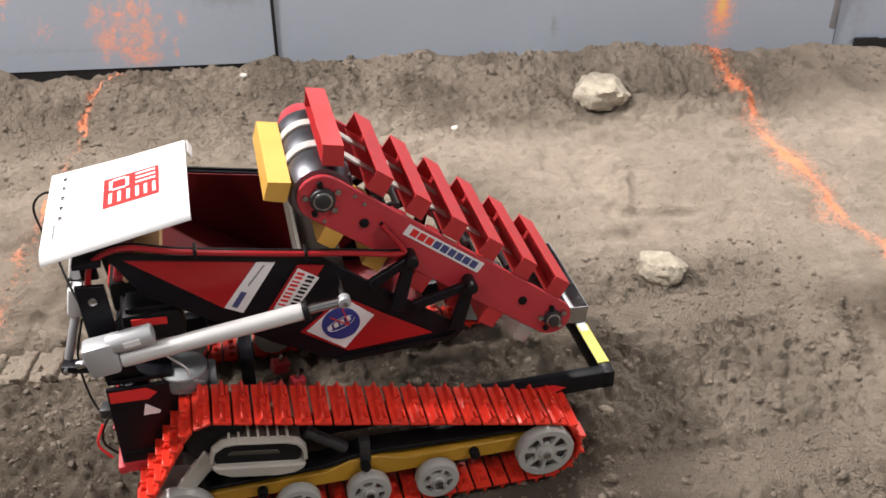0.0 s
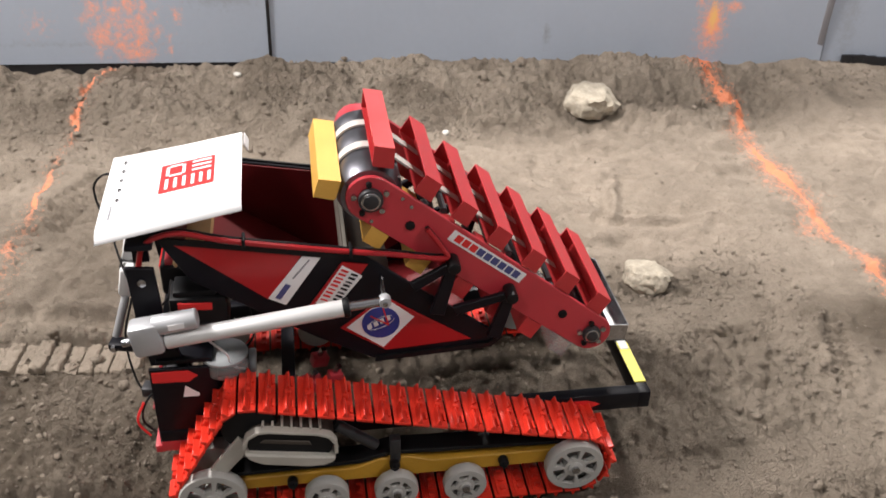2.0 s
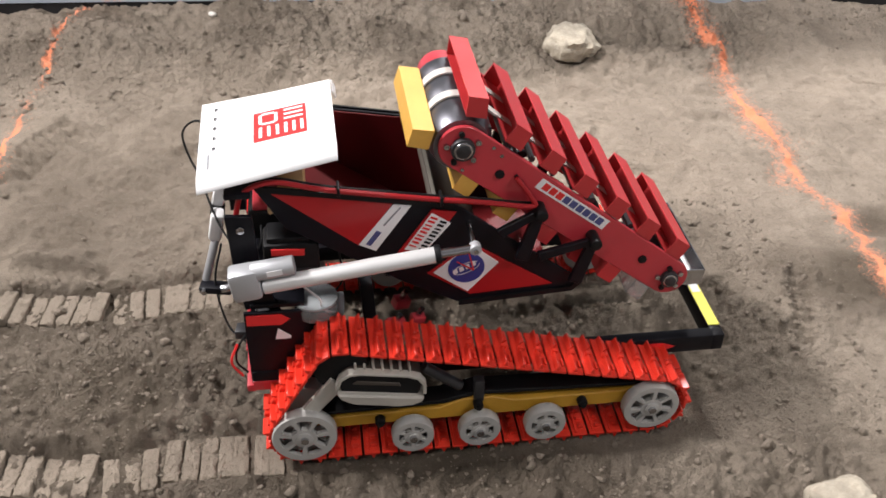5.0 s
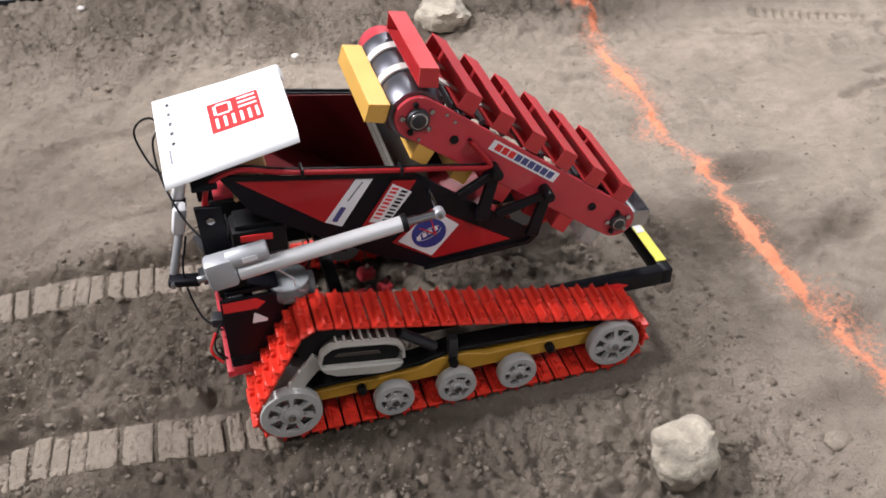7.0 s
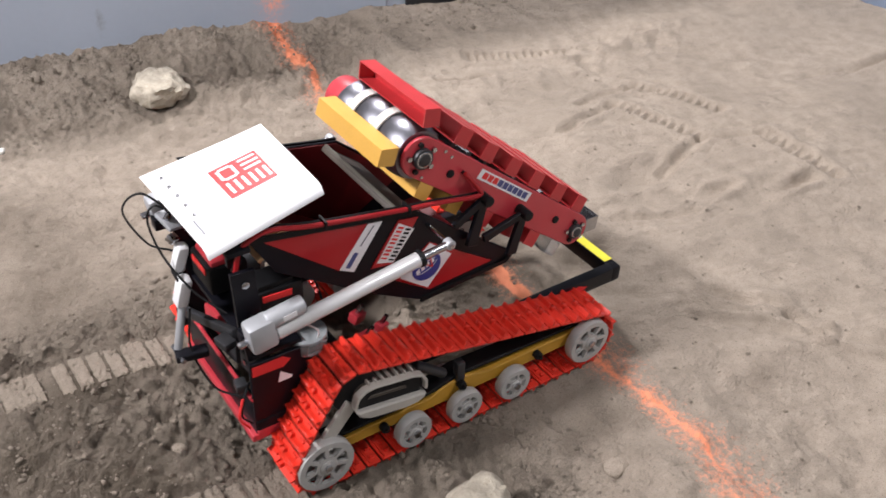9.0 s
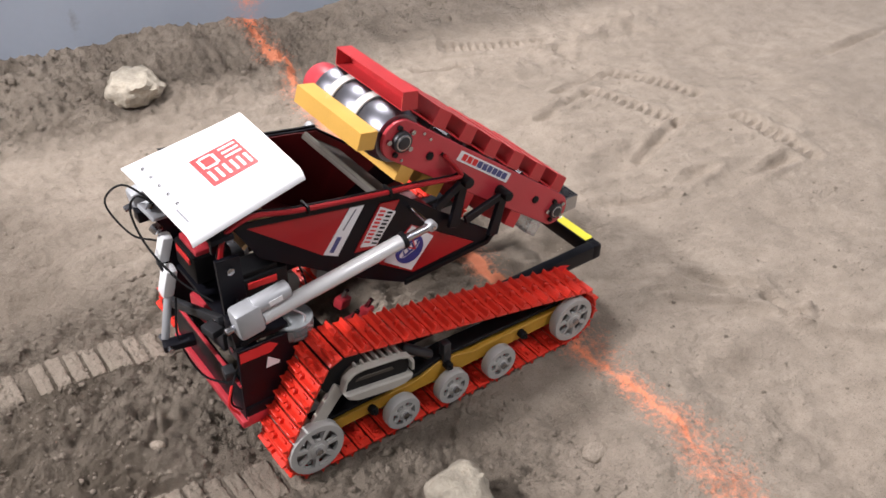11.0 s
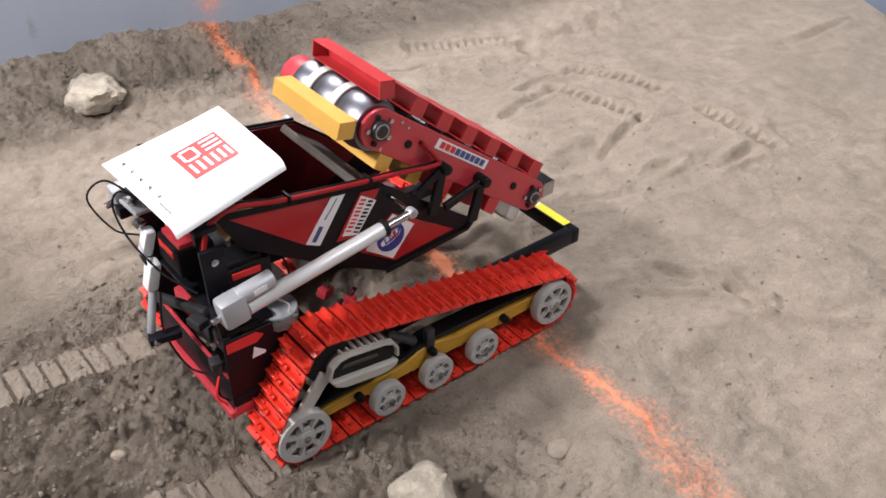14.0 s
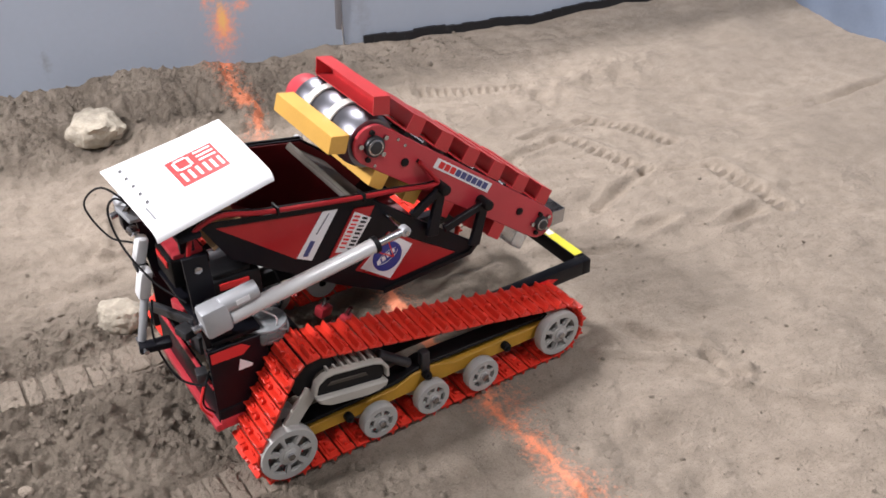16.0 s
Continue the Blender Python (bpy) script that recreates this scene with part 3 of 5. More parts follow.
wall_panel("wall_north_2", 0.414, 2.655, 0.082, 1.1, 0.012,
           [(2.17, 0.15, 0.05, 0.05, 0.55), (2.17, 0.23, 0.04, 0.09, 1.01), (2.17, 0.22, 0.075, 0.15, 0.56), (2.15, 0.355, 0.055, 0.035, 0.72), (2.11, 0.33, 0.02, 0.05, 0.56), (2.25, 0.3, 0.04, 0.025, 0.72), (2.16, 0.41, 0.022, 0.035, 0.76), (1.10, 0.36, 0.015, 0.10, 0.22)],
           [(1.5, 0.19, 0.015, 0.05, 0.7), (2.5, 0.5, 0.08, 0.06, 0.4)], [(2.17, 0.255, 0.022, 0.085, 1.06)], 0.07)
wall_panel("wall_north_3", 2.665, 4.75, 0.015, 1.1, 0.03, [], [(2.75, 0.3, 0.05, 0.3, 0.45)])
bm = box((0, 0, 0), (0.012, 0.016, 1.0), None, 0.002)
seam = part("wall_trim_1", bm, LINER)
seam.matrix_basis = pose(0.411, WALL_Y + WALL_SLOPE * 0.411 + 0.004, 0.6, 0, 0, WALL_TURN)
tagged(seam, "dark joint strip between two grey wall boards", "trim", kind="structure")
bm = box((0, 0, 0), (0.03, 0.012, 1.0), None, 0.002)
seam = part("wall_trim_2", bm, INK_GREY)
seam.matrix_basis = pose(2.66, WALL_Y + WALL_SLOPE * 2.66 + 0.003, 0.62, 0, 2.2, WALL_TURN)
tagged(seam, "grey joint strip leaning between two wall boards", "trim", kind="structure")

bm = bmesh.new()
rng = random.Random(5)
for k in range(150):
    x = -2.0 + k * 0.045
    if 1.05 < x < 2.74:
        continue
    z = 0.066 + 0.006 * math.sin(x * 5.3) + 0.003 * math.sin(x * 17)
    fore = -0.014 if x > 2.7 else 0.014
    if x > 2.7:
        z = ground_height(x, WALL_Y + WALL_SLOPE * x - 0.03) + 0.004
    add_box(bm, (x, WALL_Y + WALL_SLOPE * x + fore + rng.uniform(-0.002, 0.002), z), (0.056, 0.012, 0.066), pose(0, 0, 0, 0, rng.uniform(-1.5, 1.5), WALL_TURN), 0.0)
liner = part("baseboard", bm, LINER)
tagged(liner, "crumpled black plastic liner along the foot of the wall", "liner", kind="structure")

side = part("wall_east", box((0, 0, 0.55), (0.03, 6.0, 1.1), None, 0.004), BLUE_WALL)
side.matrix_basis = pose(4.24, -1.60, 0, 0, 0, -11.0)
tagged(side, "blue-grey tarpaulin wall closing the arena's end", "wall", kind="structure")

for name, c, s in (("wall_hall_north", (0.5, 8.0, 2.6), (17, 0.1, 5.6)), ("wall_hall_south", (0.5, -7.0, 2.6), (17, 0.1, 5.6)), ("wall_hall_west", (-8.0, 0.5, 2.6), (0.1, 15.2, 5.6)), ("wall_hall_east", (9.0, 0.5, 2.6), (0.1, 15.2, 5.6))):
    tagged(part(name, box(c, s, None, 0.01), HALL), "plain white tent fabric wall of the hall", "wall", kind="structure")
tagged(part("ceiling", box((0.5, 0.5, 5.45), (17.2, 15.2, 0.1), None, 0.01), HALL), "plain white tent fabric roof", "ceiling", kind="structure")
for lx, ly, lz, aim, watts in LAMPS:
    lamp = thing("ceiling_lamp", "square white floodlight hung under the roof", "lamp", "lamps under the roof")
    lamp.matrix_basis = look((lx, ly, lz), (*aim, 0))
    part("housing", box((0, 0, 0.06), (1.0, 0.6, 0.08), None, 0.01), WHITE, lamp)
    part("yoke", box((0, 0, 0.13), (0.06, 0.5, 0.06), None, 0.005), DARK, lamp)
    up = lamp.matrix_basis.to_3x3().inverted() @ Vector((0, 0, 1))
    part("cord", cyl(Vector((0, 0, 0.12)), Vector((0, 0, 0.12)) + up * 0.42, 0.012), DARK, lamp)


# ---------------------------------------------------------------- rocks and stones
def rock(x, y, size, seed, label, flat=0.8, mat=None, sink=0.25, detail=4, name="rock"):
    bm = bmesh.new()
    bmesh.ops.create_icosphere(bm, subdivisions=detail, radius=1.0)
    rng = random.Random(seed)
    cuts = [(Vector((rng.gauss(0, 1), rng.gauss(0, 1), rng.gauss(0, 1))).normalized(), rng.uniform(0.74, 0.95)) for _ in range(18)]
    shift = Vector((seed * 3.7, seed * 1.3, 0))
    for v in bm.verts:
        p = v.co.copy()
        for n, d in cuts:
            over = p.dot(n) - d
            if over > 0:
                p -= n * over * 0.7
        p *= 1 + 0.11 * noise.fractal(p * 1.6 + shift, 1.0, 2.0, 3) + 0.09 * noise.fractal(p * 4.5 + shift, 0.6, 2.0, 5) - 0.05 * abs(noise.noise(p * 3.1 - shift))
        pit = noise.cell(p * 3.2 + shift)
        v.co = Vector((p.x * size[0], p.y * size[1], p.z * size[2])) * (1 - 0.025 * pit)
    ob = part(name, bm, mat or ROCK, None, "", 1.0)
    ob.matrix_basis = pose(x, y, ground_height(x, y) + size[2] * (1 - 2 * sink), 0, 0, seed * 40)
    return tagged(ob, label, "rock")


rock(1.548, 1.428, (0.112, 0.102, 0.066), 3, "pale tan pitted boulder half sunk in the sand by the wall", sink=0.28)
rock(1.316, 0.345, (0.076, 0.058, 0.050), 8, "smooth pale tan boulder sunk in churned sand", sink=0.27)
rock(1.405, -0.700, (0.083, 0.078, 0.078), 5, "pale chalky boulder with facets on open sand", sink=0.2)
for sx, sy, r, lab in ((0.272, 1.87, 0.015, "small white stone at the foot of the berm"), (0.955, -0.16, 0.016, "small pale pebble on dark sand"), (1.77, -0.74, 0.030, "pale broken flake of crust on open sand"), (0.98, 1.38, 0.014, "white pebble on the berm")):
    rock(sx, sy, (r * 1.3, r, r * (0.3 if r > 0.025 else 0.7)), int(sx * 100) % 17 + 2, lab, mat=STONE if sy > 1 else PALE, detail=2, name="stone")


def clods():
    """Loose crumbs of sand, too many to count."""
    rng = random.Random(9)
    base = bmesh.new()
    bmesh.ops.create_icosphere(base, subdivisions=1, radius=1.0)
    bv = np.array([v.co[:] for v in base.verts])
    bf = np.array([[v.index for v in f.verts] for f in base.faces])
    base.free()
    pts = []
    while len(pts) < 19000:
        x, y = rng.uniform(-0.9, 3.2), rng.uniform(-1.15, 1.95)
        turned = (x < 1.75 and y < 0.5) or y > 1.35
        if rng.random() < (0.9 if turned else 0.16):
            pts.append((x, y, min(0.014, 0.0014 + rng.expovariate(1) * (0.0021 if turned else 0.0010))))
    P = np.array(pts)
    H = height(P[:, 0], P[:, 1])
    gen = np.random.RandomState(4)
    V = bv[None] * (1 + gen.uniform(-0.42, 0.42, (len(P), len(bv), 1))) * P[:, None, 2:3] * gen.uniform(0.7, 1.3, (len(P), 1, 3)) * np.array([1, 1, 0.75])
    V += np.stack([P[:, 0], P[:, 1], H + P[:, 2] * 0.12], -1)[:, None]
    F = bf[None] + (np.arange(len(P)) * len(bv))[:, None, None]
    me = bpy.data.meshes.new("sand_clods")
    me.from_pydata(V.reshape(-1, 3).tolist(), [], F.reshape(-1, 3).tolist())
    me.materials.append(CLOD)
    me.shade_smooth()
    return tagged(new("sand_clods", me), "loose crumbs and clods of sand strewn over the ground", "sand", kind="stuff")


clods()

# ---------------------------------------------------------------- the robot
# x forward, y to its left, z up, from the ground under the rear wheels
rover = thing("mining_robot", "red and black tracked mining robot with a bucket digger", "robot")

RIGHT_Y, LEFT_Y, TRACK_WIDE = (-0.318, -0.203), (0.243, 0.358), 0.115
CIRCLES = [(0.0, 0.083, 0.071), (0.085, 0.248, 0.060), (0.754, 0.084, 0.074)]
PADS, R_WHEEL, R_ROLLER = 54, 0.068, 0.0455


def track_pieces():
    """The loop round the three circles: straight runs and arcs, clockwise seen from the robot's right."""
    normals = []
    for (ax, az, ar), (bx, bz, br) in zip(CIRCLES, CIRCLES[1:] + CIRCLES[:1]):
        d = Vector((bx - ax, bz - az))
        s = (ar - br) / d.length
        d.normalize()
        n = Vector((-d.y, d.x)) * math.sqrt(1 - s * s) + d * s
        normals.append(n)
    pieces = []
    for k in range(3):
        (ax, az, ar), (bx, bz, br) = CIRCLES[k], CIRCLES[(k + 1) % 3]
        p, q = Vector((ax, az)) + normals[k] * ar, Vector((bx, bz)) + normals[k] * br
        pieces.append(("run", p, q, (q - p).length))
        a0, a1 = math.atan2(normals[k].y, normals[k].x), math.atan2(normals[(k + 1) % 3].y, normals[(k + 1) % 3].x)
        turn = (a0 - a1) % (2 * math.pi)
        pieces.append(("arc", (bx, bz, br), (a0, turn), turn * br))
    return pieces


PIECES = track_pieces()
LOOP = sum(p[3] for p in PIECES)


def on_loop(s):
    """Place and turn on the loop, s metres along it."""
    s %= LOOP
    for kind, a, b, length in PIECES:
        if s <= length:
            break
        s -= length
    if kind == "run":
        d = (b - a).normalized()
        p = a + d * s
    else:
        ang = b[0] - b[1] * s / length
        p = Vector((a[0] + a[2] * math.cos(ang), a[1] + a[2] * math.sin(ang)))
        d = Vector((math.sin(ang), -math.cos(ang)))
    return p.x, p.y, math.degrees(math.atan2(-d.y, d.x))


def pad_mesh():
    """A moulded pad: slab, two tall cleats broken in the middle, knobs between them, guide lugs inside."""
    bm = bmesh.new()
    w = TRACK_WIDE
    add_box(bm, (0, 0, 0.0), (0.0335, w, 0.006), None, 0.0015)
    for y0, y1, x in ((-w / 2 + 0.002, -0.010, -0.003), (0.010, w / 2 - 0.002, 0.002)):
        add_prism(bm, [(x - 0.006, 0.003), (x + 0.006, 0.003), (x + 0.0015, 0.0155), (x - 0.0015, 0.0155)], y0, y1, 0.0008)
    add_box(bm, (0.001, 0, 0.007), (0.013, 0.011, 0.014), None, 0.003)
    for y in (-0.032, 0.032):
        add_box(bm, (0.011, y, 0.005), (0.006, 0.020, 0.006), None, 0.0015)
    for y in (-0.036, -0.012, 0.014, 0.038):
        add_box(bm, (-0.004, y, -0.006), (0.012, 0.010, 0.008), None, 0.002)
    add_box(bm, (0.008, 0, -0.004), (0.005, w * 0.9, 0.004), None, 0.001)
    return mesh_from(bm, "track_pad", RED_PAD)


def spoked_wheel(r, y0, y1, spokes, hole_in, hole_out):
    """A moulded wheel with round-cornered windows between its spokes, axle along y."""
    bm = bmesh.new()
    n = spokes * 8
    ring = lambda rad, y: [bm.verts.new((rad * math.cos(2 * math.pi * k / n), y, rad * math.sin(2 * math.pi * k / n))) for k in range(n)]
    for y, s in ((y0, -1), (y1, 1)):
        a, b, c, d = ring(r * 0.02, y), ring(hole_in, y), ring(hole_out, y), ring(r - 0.002, y)
        e, f = ring(r, y - s * 0.003), ring(hole_out, y - s * 0.010)
        g = ring(hole_in, y - s * 0.010)
        for k in range(n):
            j = (k + 1) % n
            bm.faces.new((a[k], a[j], b[j], b[k]))
            bm.faces.new((c[k], c[j], d[j], d[k]))
            bm.faces.new((d[k], d[j], e[j], e[k]))
            if k % 8 in (0, 1):
                bm.faces.new((b[k], b[j], c[j], c[k]))
            else:
                bm.faces.new((b[k], b[j], g[j], g[k]))
                bm.faces.new((c[k], c[j], f[j], f[k]))
            if k % 8 == 2:
                bm.faces.new((b[k], c[k], f[k], g[k]))
            if k % 8 == 7:
                bm.faces.new((b[j], c[j], f[j], g[j]))
        if s < 0:
            first = e
    for k in range(n):
        j = (k + 1) % n
        bm.faces.new((first[k], first[j], e[j], e[k]))
    return bm


def build_track(y_range, side):
    """One crawler: beam, wheels, motor and the chain of pads. side: -1 on the robot's right, 1 on its left."""
    inner, outer = (y_range[1], y_range[0]) if side < 0 else (y_range[0], y_range[1])
    mid = (inner + outer) / 2
    out = lambda d: outer - side * d
    beam_y = sorted((out(0.030), out(0.055)))
    bm = prism([(-0.02, 0.072), (0.77, 0.072), (0.77, 0.108), (0.45, 0.108), (0.40, 0.124), (0.34, 0.124), (0.29, 0.104), (-0.02, 0.100)], *beam_y, 0.002)
    beam = part("track_beam", bm, GOLD, rover, "ochre yellow side beam between the wheels")
    part("beam_rail", prism([(0.02, 0.106), (0.30, 0.112), (0.37, 0.130), (0.74, 0.118), (0.74, 0.126), (0.37, 0.140), (0.29, 0.122), (0.02, 0.114)], *sorted((out(0.034), out(0.080))), 0.001), RUBBER, beam, "dark rail over the beam")
    for x, z in ((0.16, 0.090), (0.37, 0.115), (0.60, 0.095)):
        bm = cyl((x, out(0.030), z), (x, out(0.012), z), 0.011, None, 12, 0.002)
        add_cyl(bm, (x, out(0.012), z), (x, out(0.006), z), 0.006, None, 6)
        part("beam_bolt", bm, RUBBER, beam)
    part("spring_post", box((0.372, out(0.036), 0.146), (0.022, 0.022, 0.06), None, 0.003), DARK, beam)
    part("tension_rod", cyl((0.255, out(0.045), 0.215), (0.335, out(0.045), 0.150), 0.012, None, 12, 0.003), DARK, beam)
    # gear motor cover: ribbed upper shell, dark opening, bulging lower tray
    tilt = pose(0.163, 0, 0.214, 0, 9, 0)
    yb, skin = out(0.075), lambda pts, d0, d1, bevel=0.0: prism(pts, *sorted((out(d0), out(d1))), bevel)

    def cover_part(name, bm, mat, parent, label=""):
        bmesh.ops.transform(bm, matrix=tilt, verts=bm.verts)
        return part(name, bm, mat, parent, label)

    cover = cover_part("motor_cover", skin(stadium(-0.052, 0.002, 0.052, 0.002, 0.036, 0.034), 0.006, 0.075, 0.002), SOOT, rover, "dusty brown motor cover with cream ribs")
    arch = [(-0.093, -0.004), (-0.089, 0.020), (-0.072, 0.035), (-0.050, 0.0395), (0.052, 0.0380), (0.076, 0.032), (0.090, 0.016), (0.094, -0.006)]
    low = [(x * 0.935, z - 0.0055) for x, z in arch[::-1]]
    cover_part("cover_rim", skin(arch + [(0.094, -0.012), (0.087, -0.012)] + low[1:-1] + [(-0.086, -0.010), (-0.093, -0.010)], -0.009, 0.010, 0.0012), COVER, cover, "cream rim of the motor cover")
    cover_part("cover_opening", skin(stadium(-0.051, 0.000, 0.051, 0.000, 0.033, 0.031), -0.001, 0.0055), RUBBER, cover, "dark opening of the motor cover")
    tray = [(-0.090, -0.017), (0.092, -0.017), (0.088, -0.032), (0.070, -0.042), (0.040, -0.047), (-0.050, -0.045), (-0.078, -0.034)]
    cover_part("lower_shell", skin(tray, -0.014, 0.030, 0.004), COVER, cover, "cream lower shell of the motor cover")
    cover_part("opening_lip", skin([(-0.060, 0.004), (0.040, 0.004), (0.034, 0.013), (-0.052, 0.013)], -0.004, 0.0, 0.001), SOOT, cover)
    for k in range(7):
        cover_part("cover_rib", box((-0.058 + 0.0185 * k, (out(0.004) + yb) / 2, 0.0395), (0.0045, abs(yb - out(0.004)), 0.010), None, 0.001), COVER, cover)
    part("drive_bracket", prism([(0.0, 0.150), (0.03, 0.135), (0.088, 0.205), (0.062, 0.232)], *sorted((out(0.012), out(0.024))), 0.002), COVER, rover, "cream plastic strut over the rear wheel")
    bm = cyl((0.085, out(0.018), 0.248), (0.085, inner, 0.248), 0.055, None, 28, 0.003)
    part("drive_sprocket", bm, RUBBER, rover)
    wheels = []
    for name, x, z, r, n in (("rear_wheel", 0.0, 0.083, R_WHEEL, 7), ("front_wheel", 0.75, 0.083, 0.0625, 7), ("road_roller", 0.228, 0.0585, R_ROLLER, 6), ("road_roller", 0.372, 0.0585, R_ROLLER, 6), ("road_roller", 0.516, 0.0585, R_ROLLER, 6)):
        bm = spoked_wheel(r, -0.013, 0.013, n, r * (0.38 if n == 7 else 0.42), r * (0.76 if n == 7 else 0.68))
        wheel = part(name, bm, WHEEL, rover, "milky white moulded plastic wheel with spokes")
        wheel.location = (x, out(0.008), z)
        hub = cyl((0, -0.017, 0), (0, 0.017, 0), r * 0.26, None, 18, 0.002)
        part("hub", hub, WHEEL, wheel)
        bolt = cyl((0, side * 0.0165, 0), (0, side * 0.023, 0), 0.009, None, 6)
        part("axle_bolt", bolt, STEEL, wheel, "steel axle bolt")
        wheels.append((wheel, x, out(0.008), z, r))
        bm = cyl((x, out(0.021), z), (x, inner, z), 0.012, None, 12)
        part("axle", bm, DARK, rover)
        twin = part("inner_wheel", cyl((x, out(0.075), z), (x, inner, z), r, None, 24, 0.002), WHEEL, rover)
    shared = pad_mesh()
    pads = []
    for k in range(PADS):
        ob = new("track_pad", shared)
        ob.parent = beam
        pads.append((ob, k * LOOP / PADS))
    return wheels, pads, mid


track_right = build_track(RIGHT_Y, -1)
track_left = build_track(LEFT_Y, 1)

# chassis
for name, y, lab in (("side_rail", -0.192, ""), ("side_rail", 0.232, "")):
    part(name, box((0.42, y, 0.152), (1.045, 0.03, 0.044), None, 0.004), BLACK, rover, "black square-tube side rail")
front_bar = part("front_bar", box((0.929, 0.02, 0.152), (0.03, 0.455, 0.044), None, 0.004), BLACK, rover, "black front crossbar")
part("tape", box((0.929, -0.103, 0.1755), (0.026, 0.14, 0.002), None, 0.0), TAPE, front_bar, "yellow tape on the crossbar")
part("tape", box((0.929, -0.103, 0.1755), (0.020, 0.03, 0.004), pose(0, 0.060, 0), 0.0), LABEL, front_bar, "white tape end")
part("rail_mark", prism([(0.70, 0.140), (0.80, 0.140), (0.83, 0.152), (0.80, 0.164), (0.70, 0.164)], -0.2085, -0.2075), INK_RED, rover, "red arrow mark on the rail")
for x in (0.16,):
    part("cross_member", box((x, 0.02, 0.150), (0.03, 0.40, 0.034), None, 0.003), BLACK, rover)
rear_box = part("rear_plate", box((-0.098, -0.028, 0.175), (0.012, 0.350, 0.115), None, 0.003), BLACK, rover, "black rear plate")
part("rear_trim", box((-0.106, -0.028, 0.128), (0.02, 0.360, 0.020), None, 0.004), RED_PAINT, rear_box, "red lower edge of the rear plate")
part("rear_trim", box((-0.104, -0.028, 0.236), (0.008, 0.350, 0.008), None, 0.002), RED_PAINT, rear_box)
for y in (-0.200, 0.148):
    s = -1 if y < 0 else 1
    sp = part("side_plate", prism([(-0.104, 0.335), (0.03, 0.332), (0.02, 0.165), (-0.03, 0.130), (-0.104, 0.118)], y - 0.004, y + 0.004, 0.001), BLACK, rover, "black rear side plate")
    part("plate_arrow", prism([(-0.10, 0.302), (-0.03, 0.300), (-0.012, 0.314), (-0.03, 0.328), (-0.10, 0.328)], y + s * 0.0042, y + s * 0.0055), INK_RED, sp, "red arrow on the side plate")
    part("plate_foot", box((-0.075, y + s * 0.003, 0.134), (0.055, 0.010, 0.028), None, 0.003), RED_PAINT, sp, "red corner of the side plate")
for y in (-0.187, 0.130):
    bm = prism([(-0.117, 0.566), (-0.066, 0.562), (-0.060, 0.43), (-0.035, 0.335), (-0.10, 0.335), (-0.112, 0.43)], y - 0.005, y + 0.005, 0.001)
    up = part("upright", bm, BLACK, rover, "black upright plate")
    s = -1 if y < 0 else 1
    part("bolt", cyl((-0.09, y, 0.535), (-0.09, y + s * 0.011, 0.535), 0.009, None, 6, 0.001), STEEL, up)
    part("bolt", cyl((-0.085, y, 0.40), (-0.085, y + s * 0.010, 0.40), 0.007, None, 6, 0.001), STEEL, up)
part("electronics_tray", box((-0.035, -0.028, 0.345), (0.11, 0.34, 0.012), None, 0.003), BLACK, rover)
battery = part("battery", box((0.0, -0.112, 0.420), (0.112, 0.075, 0.080), None, 0.008), RUBBER, rover, "black tool battery")
part("battery_label", box((-0.006, -0.1505, 0.442), (0.066, 0.003, 0.016), pose(0, 0, 0, 0, 3, 0), 0.001), INK_RED, battery, "red battery label")
part("battery_top", box((-0.005, -0.112, 0.464), (0.085, 0.06, 0.016), None, 0.005), RUBBER, battery)
part("battery_band", box((0.0, -0.1505, 0.398), (0.09, 0.003, 0.004), None, 0.0), DARK, battery)
second = part("battery", box((-0.045, 0.06, 0.400), (0.09, 0.11, 0.07), None, 0.008), RUBBER, rover, "black tool battery")
part("battery_label", box((-0.0915, 0.06, 0.420), (0.003, 0.07, 0.016), None, 0.001), INK_RED, second)
part("battery_top", box((-0.045, 0.06, 0.439), (0.07, 0.09, 0.016), None, 0.005), RED_PAINT, second)
for y in (-0.135, 0.175):
    motor = part("drive_motor", cyl((0.0, y, 0.292), (0.085, y, 0.286), 0.034, None, 24, 0.004), DARK, rover, "dark drive motor")
    part("motor_cap", cyl((0.085, y, 0.286), (0.10, y, 0.285), 0.026, None, 20, 0.004), ALU, motor)
jar = part("fluid_jar", cyl((0.042, -0.170, 0.300), (0.042, -0.170, 0.334), 0.045, None, 36, 0.006), CLEAR, rover, "pale translucent round plastic jar")
part("lid", cyl((0.042, -0.170, 0.334), (0.042, -0.170, 0.341), 0.046, None, 36, 0.002), FROST, jar, "frosted round lid")
part("jar_mount", box((0.05, -0.160, 0.280), (0.06, 0.05, 0.045), None, 0.003), BLACK, jar)
for x, y, s in ((0.21, -0.14, 0.03), (0.26, -0.12, 0.022), (0.23, -0.06, 0.026)):
    vb = part("valve_block", box((x, y, 0.215), (s * 1.4, s, s), pose(0, 0, 0, 8, 12, 20), 0.003), RED_PAINT, rover, "small red fitting under the bin")
    part("fitting", cyl((x, y, 0.215 + s * 0.4), (x + 0.01, y - 0.008, 0.24 + s * 0.4), 0.006, None, 8), STEEL, vb)

# rear linkage and wiring
linkage = part("rear_linkage", cyl((-0.150, 0.000, 0.420), (-0.192, -0.030, 0.292), 0.009, None, 14, 0.002), ALU, rover, "silver tilt rod behind the uprights")
part("rod_end", box((-0.170, -0.050, 0.285), (0.07, 0.030, 0.018), pose(0, 0, 0, 0, 0, -12), 0.004), BLACK, linkage)
